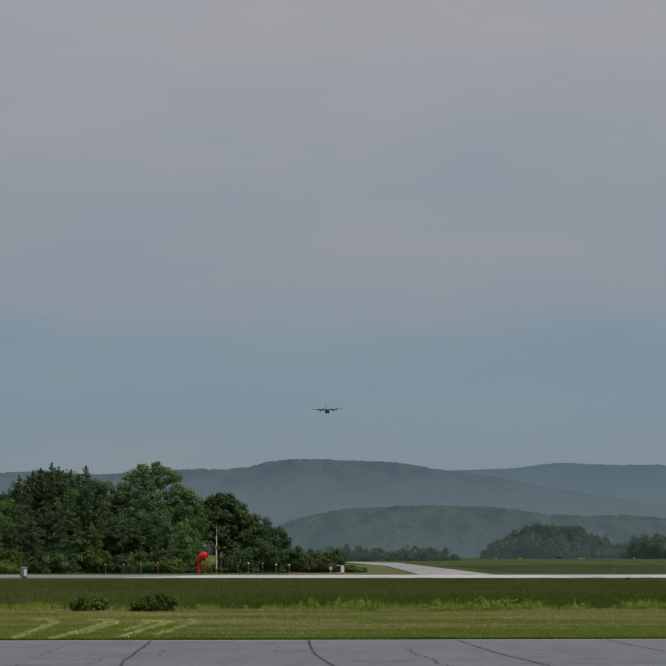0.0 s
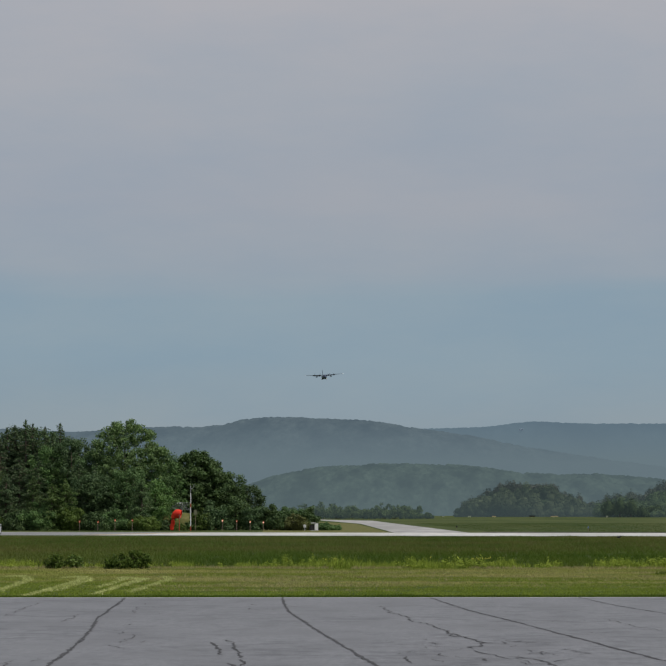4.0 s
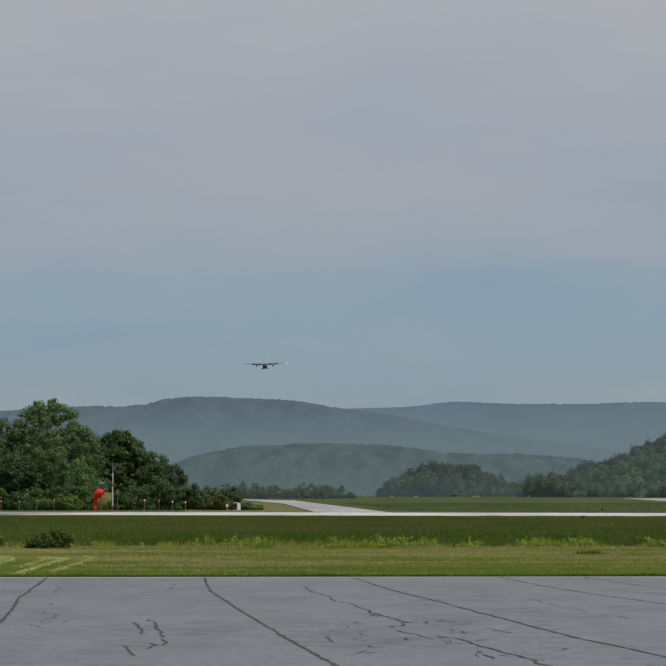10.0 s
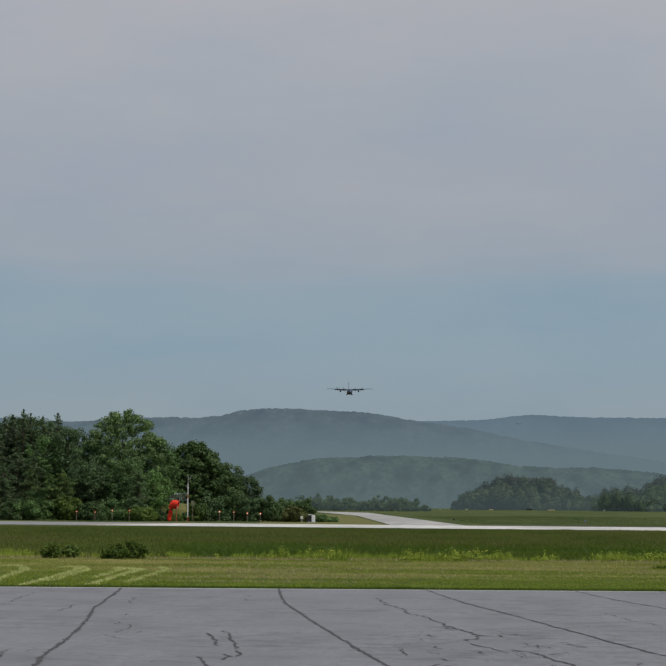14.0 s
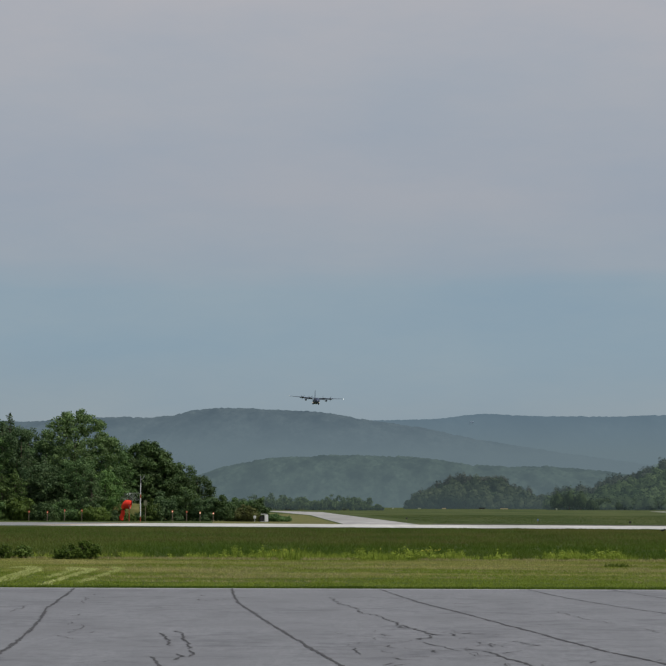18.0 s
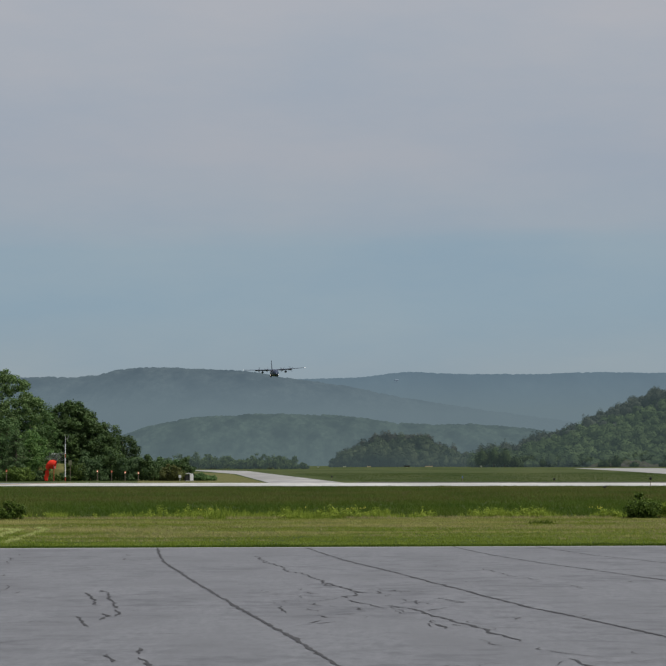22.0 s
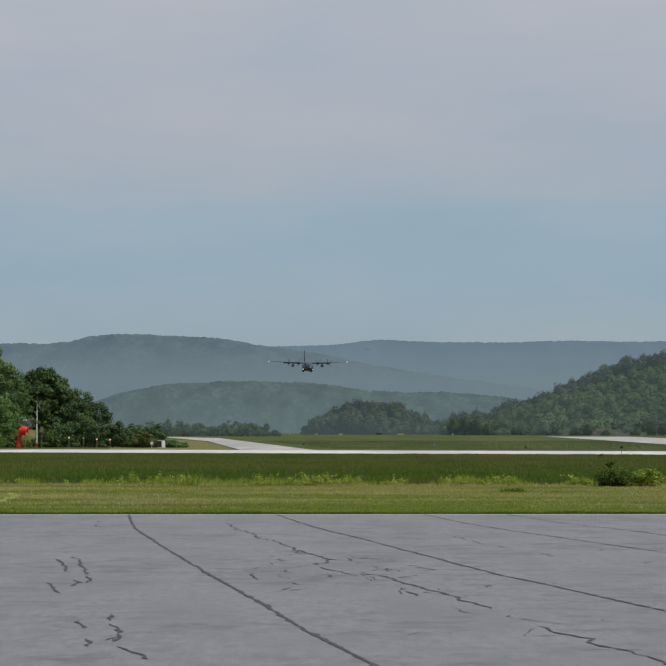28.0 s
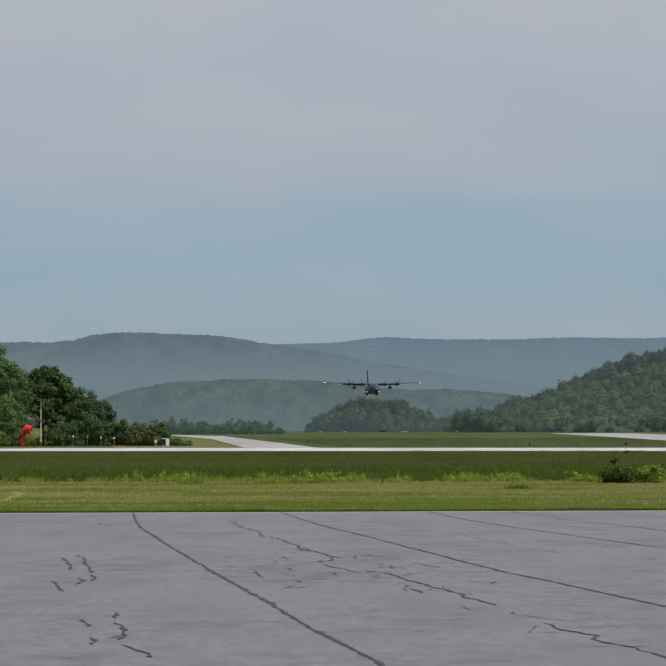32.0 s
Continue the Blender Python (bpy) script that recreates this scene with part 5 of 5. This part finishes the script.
def build_airfield_things():
    # the tall banded pole
    pole = thing("wind_pole", pose(-34.3, 283.5, GROUND_Z), "white pole with red bands and a thin tip", "pole")
    for name, z0, z1, r, m, label in (("base_band", 0, 0.55, 0.062, M_REDPAINT, "faded red base"), ("lower_shaft", 0.55, 2.75, 0.057, M_WHITE, ""), ("red_band", 2.75, 3.2, 0.057, M_REDPAINT, "faded red band"), ("upper_shaft", 3.2, 4.4, 0.052, M_WHITE, ""), ("tip_rod", 4.4, 5.3, 0.03, M_METAL, "thin metal rod")):
        bm = bmesh.new()
        tube(bm, [(0, 0, z0), (0, 0, z1)], [r, r * 0.95], 10)
        part(name, bm, m, pole, label)
    bm = bmesh.new()
    tube(bm, [(0.0, 0, 4.9), (0.3, 0, 5.05), (0.42, 0, 5.5)], [0.02, 0.02, 0.015], 6)
    part("vane_arm", bm, M_METAL, pole)
    # wire fence on the bank behind the sock
    fence = thing("wire_fence", pose(-37.35, 296.5, GROUND_Z + 2.4), "weathered grey wire mesh fence on the grass bank", "fence")
    for k in range(4):
        bm = bmesh.new()
        tube(bm, [(-1.4 + 0.93 * k, 0, -1.1), (-1.4 + 0.93 * k, 0, 1.0)], [0.02, 0.016], 6)
        part("post", bm, M_METAL, fence)
    bm = bmesh.new()
    tube(bm, [(-1.45, 0, 0.98), (0, 0, 0.97), (1.45, 0, 0.98)], [0.010, 0.010, 0.010], 5)
    part("top_rail", bm, M_METAL, fence)
    bm = bmesh.new()
    for k in range(-7, 24):
        for s in (-1, 1):
            x0 = s * (-1.4 + 0.12 * k)
            x1 = x0 + s * 0.9
            if min(x0, x1) > -1.45 and max(x0, x1) < 1.45:
                tube(bm, [(x0, 0.01 * s, 0.05), (x1, 0.01 * s, 0.95)], [0.008, 0.008], 3)
    part("wire_mesh", bm, M_METAL, fence)
    for x in (-0.16, 0.16):
        bm = bmesh.new()
        box(bm, 0.17, 0.05, 0.22, x, -0.06, 0.78, 0.02)
        part("plate", bm, M_WHITE, fence, "small white plate on the fence")
    notice = thing("notice_board", pose(-33.85, 284.6, GROUND_Z), "small pale board on a thin post before the shrubs", "sign")
    bm = bmesh.new()
    tube(bm, [(0, 0.03, 0), (0, 0.03, 2.5)], [0.03, 0.03], 7)
    part("post", bm, M_STAKE, notice)
    bm = bmesh.new()
    box(bm, 0.42, 0.04, 0.62, 0, 0, 1.85, 0.02)
    part("board", bm, M_BOARD, notice)
    # stake lamps behind the crossing
    for u, h in ((-0.1675, 1.05), (-0.1598, 1.0), (-0.1526, 1.2), (-0.1454, 1.2), (-0.1077, 1.15), (-0.1018, 1.1), (-0.0962, 1.0), (-0.0907, 0.95)):
        y = 282.0
        m = pose(u * y, y, GROUND_Z)
        lamp = thing("edge_light", m, "orange lamp on a thin stake behind the concrete", "light", "stake lamps behind the crossing")
        bm = bmesh.new()
        tube(bm, [(0, 0, 0), (0, 0, h - 0.15)], [0.035, 0.03], 7)
        part("stake", bm, M_STAKE, lamp)
        bm = bmesh.new()
        tube(bm, [(0, 0.08, h - 0.14), (0, 0.06, h - 0.05), (0, 0.06, h + 0.09), (0, 0.08, h + 0.14)], [0.05, 0.10, 0.10, 0.05], 12)
        hood = part("lamp_hood", bm, M_REDGLOW, lamp, "orange painted lamp hood")
        bm = bmesh.new()
        ball(bm, 0.075 if u in (-0.1077, -0.0962, -0.0907) else 0.035, 0, -0.06, h, 1, 0.7, 1, 10)
        part("lens", bm, M_LENS, hood, "bright amber lens")
    # cabinets
    cab = thing("utility_cabinet", pose(-44.0, 218, GROUND_Z, 0, 0, 25), "grey metal utility cabinet with a rounded white cap", "cabinet")
    bm = bmesh.new()
    box(bm, 0.60, 0.46, 0.82, 0, 0, 0.12, 0.04)
    part("body", bm, M_CABINET, cab)
    bm = bmesh.new()
    box(bm, 0.64, 0.50, 0.10, 0, 0, 0.94, 0.04)
    part("cap", bm, M_METAL, cab)
    for sx in (-0.08, 0.12):
        bm = bmesh.new()
        box(bm, 0.09, 0.4, 0.12, sx, 0, 0)
        part("foot", bm, M_BLACK, cab)
    # white panel added for the bright sunlit strip on the cabinet's front
    bm = bmesh.new()
    box(bm, 0.22, 0.03, 0.62, 0.08, -0.242, 0.22, 0.01)
    part("sunlit_panel", bm, M_WHITE, cab, "white panel for the sunlit part of the cabinet")
    bm = bmesh.new()
    tube(bm, [(0.05, 0, 1.03), (0.05, 0, 1.24)], [0.09, 0.07], 8)
    part("conduit", bm, M_BLACK, cab)
    y = 281.0
    box2 = thing("junction_box", pose(-0.0692 * y, y, GROUND_Z, 0, 0, 14), "white junction box with a dark side", "box")
    bm = bmesh.new()
    box(bm, 0.42, 0.5, 0.78, 0.12, 0, 0.08, 0.03)
    part("body", bm, M_WHITE, box2)
    bm = bmesh.new()
    box(bm, 0.5, 0.45, 0.66, -0.36, 0.05, 0.05, 0.03)
    part("dark_unit", bm, M_BLACK, box2, "black enamel side unit")
    bm = bmesh.new()
    box(bm, 0.56, 0.56, 0.07, -0.2, 0, 0.86, 0.02)
    part("lid", bm, M_WHITE, box2)
    bm = bmesh.new()
    box(bm, 0.9, 0.5, 0.08, -0.1, 0, 0)
    part("plinth", bm, M_METAL, box2)
    small = thing("junction_box", pose(-0.0735 * y, y, GROUND_Z), "small grey junction box on a post", "box")
    bm = bmesh.new()
    tube(bm, [(0, 0, 0), (0, 0, 0.4)], [0.04, 0.04], 7)
    part("post", bm, M_METAL, small)
    bm = bmesh.new()
    box(bm, 0.3, 0.2, 0.34, 0, 0, 0.38, 0.03)
    part("body", bm, M_WHITE, small)
    # blue taxiway lamps
    for x, yy in ((12.0, 277.0),):
        lamp = thing("taxiway_light", pose(x, yy, GROUND_Z), "blue taxiway lamp on a short stem", "light", "blue lamps on the field")
        bm = bmesh.new()
        tube(bm, [(0, 0, 0), (0, 0, 0.3)], [0.05, 0.04], 8)
        part("stem", bm, M_STAKE, lamp)
        bm = bmesh.new()
        tube(bm, [(0, 0, 0.3), (0, 0, 0.34), (0, 0, 0.46), (0, 0, 0.52)], [0.05, 0.07, 0.07, 0.02], 12)
        part("lens", bm, M_BLUE, lamp, "deep blue glass lens")
    # dark stake markers
    for x, yy, h in ((24.3, 201.0, 0.78), (20.3, 250.0, 0.45), (-3.2, 300.0, 0.5)):
        post = thing("marker_post", pose(x, yy, GROUND_Z), "thin marker post with a black head", "post", "marker posts on the field")
        bm = bmesh.new()
        tube(bm, [(0, 0, 0), (0, 0, h - 0.2)], [0.025, 0.025], 7)
        part("stake", bm, M_STAKE, post)
        bm = bmesh.new()
        tube(bm, [(0, 0, h - 0.22), (0, 0, h - 0.16), (0, 0, h - 0.02), (0, 0, h)], [0.06, 0.11, 0.11, 0.05], 10)
        part("head", bm, M_BLACK, post)
    # small pale markers where the field ends
    for u, wide, high, m, label in ((-0.0276, 1.4, 0.5, M_PALE, "small pale marker board at the field's end"), (-0.0163, 1.4, 0.5, M_PALE, "small pale marker board at the field's end"), (-0.0054, 2.0, 0.6, M_PALE, "small pale marker board at the field's end"),
                                     (0.0047, 2.4, 0.6, M_SIGN, "small yellowish marker board at the field's end"), (0.0204, 3.6, 0.9, M_BLACK, "low wide black marker board at the field's end"),
                                     (0.0295, 4.6, 0.6, M_SIGN, "wide yellow-orange marker board at the field's end"), (0.0510, 1.0, 0.7, M_PALE, "small white marker board at the field's end")):
        yy = 1500.0
        if u > 0.045:
            yy = 1400.0
        sign = thing("field_marker", pose(u * yy, yy, GROUND_Z), label, "marker", "marker boards across the field")
        bm = bmesh.new()
        box(bm, wide, 0.10, high, 0, 0, 0.25, 0.03)
        part("board", bm, m, sign)
        for s in (-0.35, 0.35):
            bm = bmesh.new()
            tube(bm, [(s, 0, 0), (s, 0, 0.3)], [0.05, 0.05], 6)
            part("leg", bm, M_METAL, sign)


def build_crow():
    crow = thing("crow", pose(10.2, 206, GROUND_Z), "black crow walking beside the concrete", "bird")
    part("body", body_of_turn([(0.20, 0.27, 0.03, 0.03), (0.12, 0.25, 0.075, 0.08), (0.0, 0.22, 0.09, 0.095), (-0.12, 0.20, 0.06, 0.06), (-0.2, 0.18, 0.03, 0.03)], 0, 10), M_FEATHER, crow, smooth=True)
    bm = bmesh.new()
    ball(bm, 0.06, 0, 0.2, 0.33, 0.9, 1.1, 1, 10)
    head = part("head", bm, M_FEATHER, crow, smooth=True)
    bm = bmesh.new()
    tube(bm, [(0, 0.25, 0.33), (0, 0.33, 0.31)], [0.02, 0.004], 6)
    part("beak", bm, M_BLACK, head)
    bm = bmesh.new()
    box(bm, 0.09, 0.2, 0.02, 0, -0.27, 0.16)
    part("tail", bm, M_FEATHER, crow)
    for s in (-1, 1):
        bm = bmesh.new()
        ball(bm, 0.1, s * 0.08, -0.03, 0.23, 0.25, 1.7, 0.7, 10)
        part("wing", bm, M_FEATHER, crow)
        bm = bmesh.new()
        tube(bm, [(s * 0.04, 0, 0.15), (s * 0.04, 0.02, 0.01), (s * 0.04, 0.07, 0.005)], [0.012, 0.01, 0.006], 6)
        part("leg", bm, M_BLACK, crow)
    for o in crow.children:
        o.data.transform(Matrix.Scale(0.75, 4))
    for o in head.children:
        o.data.transform(Matrix.Scale(0.75, 4))
    return crow


build_ground()
build_paving()
build_trees()
build_distance()
build_far_house()
build_airfield_things()
sock_pieces = build_windsock()
aircraft, propellers = build_aircraft()
bird = build_crow()
build_grass()


def motions():
    # flight: bearing and slope of the way seen from the stand, closing at an even speed
    banks = ((0, 1.8), (5, 3.5), (8, 1.6), (10, 1.6), (12, -0.6), (14, 0.3), (17, -3.0), (19, -2.6), (20, -2.5), (21, -1.9), (22, 2.5), (23, 4.0), (24, 2.2), (25, 2.6), (25.5, 2.5), (28, -0.2), (32, 0))
    pitches = ((0, 0.5), (20, 0.0), (25, -2.0), (28, -1.0), (31, 1.0), (32, 1.2))
    way = []
    for t, u, v in (
    (0, -0.07484, 0.06036), (1, -0.07244, 0.05936), (2, -0.07021, 0.05900), (3, -0.06788, 0.05815),
    (4, -0.06548, 0.05717), (5, -0.06408, 0.05675), (6, -0.06269, 0.05659), (7, -0.06130, 0.05642),
    (8, -0.06004, 0.05566), (9, -0.05897, 0.05477), (10, -0.05799, 0.05336), (11, -0.05710, 0.05189),
    (12, -0.05588, 0.05026), (13, -0.05499, 0.04887), (14, -0.05410, 0.04788), (15, -0.05300, 0.04721),
    (16, -0.05184, 0.04649), (17, -0.05040, 0.04533), (18, -0.04835, 0.04403), (19, -0.04565, 0.04287),
    (20, -0.04248, 0.04105), (21, -0.03872, 0.03963), (22, -0.03454, 0.03881), (23, -0.03038, 0.03731),
    (24, -0.02660, 0.03565), (25, -0.02270, 0.03380), (26, -0.01846, 0.03231), (27, -0.01410, 0.03060),
    (28, -0.00926, 0.02827), (29, -0.00397, 0.02515), (30, 0.00184, 0.02180), (31, 0.00864, 0.01958),
    (32, 0.01585, 0.01852)
    ):
        y = 1020 + 55.6 * (32 - t)
        way.append((t, u * y, y, 1.6 + (v + 0.0007) * y - 2.7))
    rows = []
    for i, (t, x, y, z) in enumerate(way):
        a, b = way[max(0, i - 4)], way[min(len(way) - 1, i + 4)]
        heading = math.degrees(math.atan2(-(b[1] - a[1]), b[2] - a[2]))
        rows.append((t, pose(x, y, z, lerp(pitches, t), lerp(banks, t), heading)))
    walk(aircraft, rows)
    for k, p in enumerate(propellers):
        x, y, z = p.location
        walk(p, [(t / FPS, pose(x, y, z, 0, (t * 82 + 20 * k) % 360, 0)) for t in range(0, 961)])
    # the crow walks along the edge of the concrete
    steps = ((0, 0.0483), (6, 0.0608), (9, 0.0700), (14, 0.0840), (19, 0.0968), (23, 0.1036), (25, 0.1068), (28, 0.1122), (32, 0.1210))
    rows = []
    for t, u in steps:
        y = 177.0 / (1 + 0.25 * u)
        rows.append((t, pose(u * y, y, GROUND_Z + 0.09, 0, 0, -126 + 6 * math.sin(t * 1.3))))
    walk(bird, rows)
    # the sock stirs piece by piece
    for k, p in enumerate(sock_pieces):
        swing = 1.2 * k
        walk(p, [(t / 2, pose(0.02 * k * math.sin(t * 0.9 + k), 0, 0, 0, swing * math.sin(t * 0.7 + 0.5 * k), 0.8 * swing * math.sin(t * 0.45))) for t in range(0, 65)])


motions()
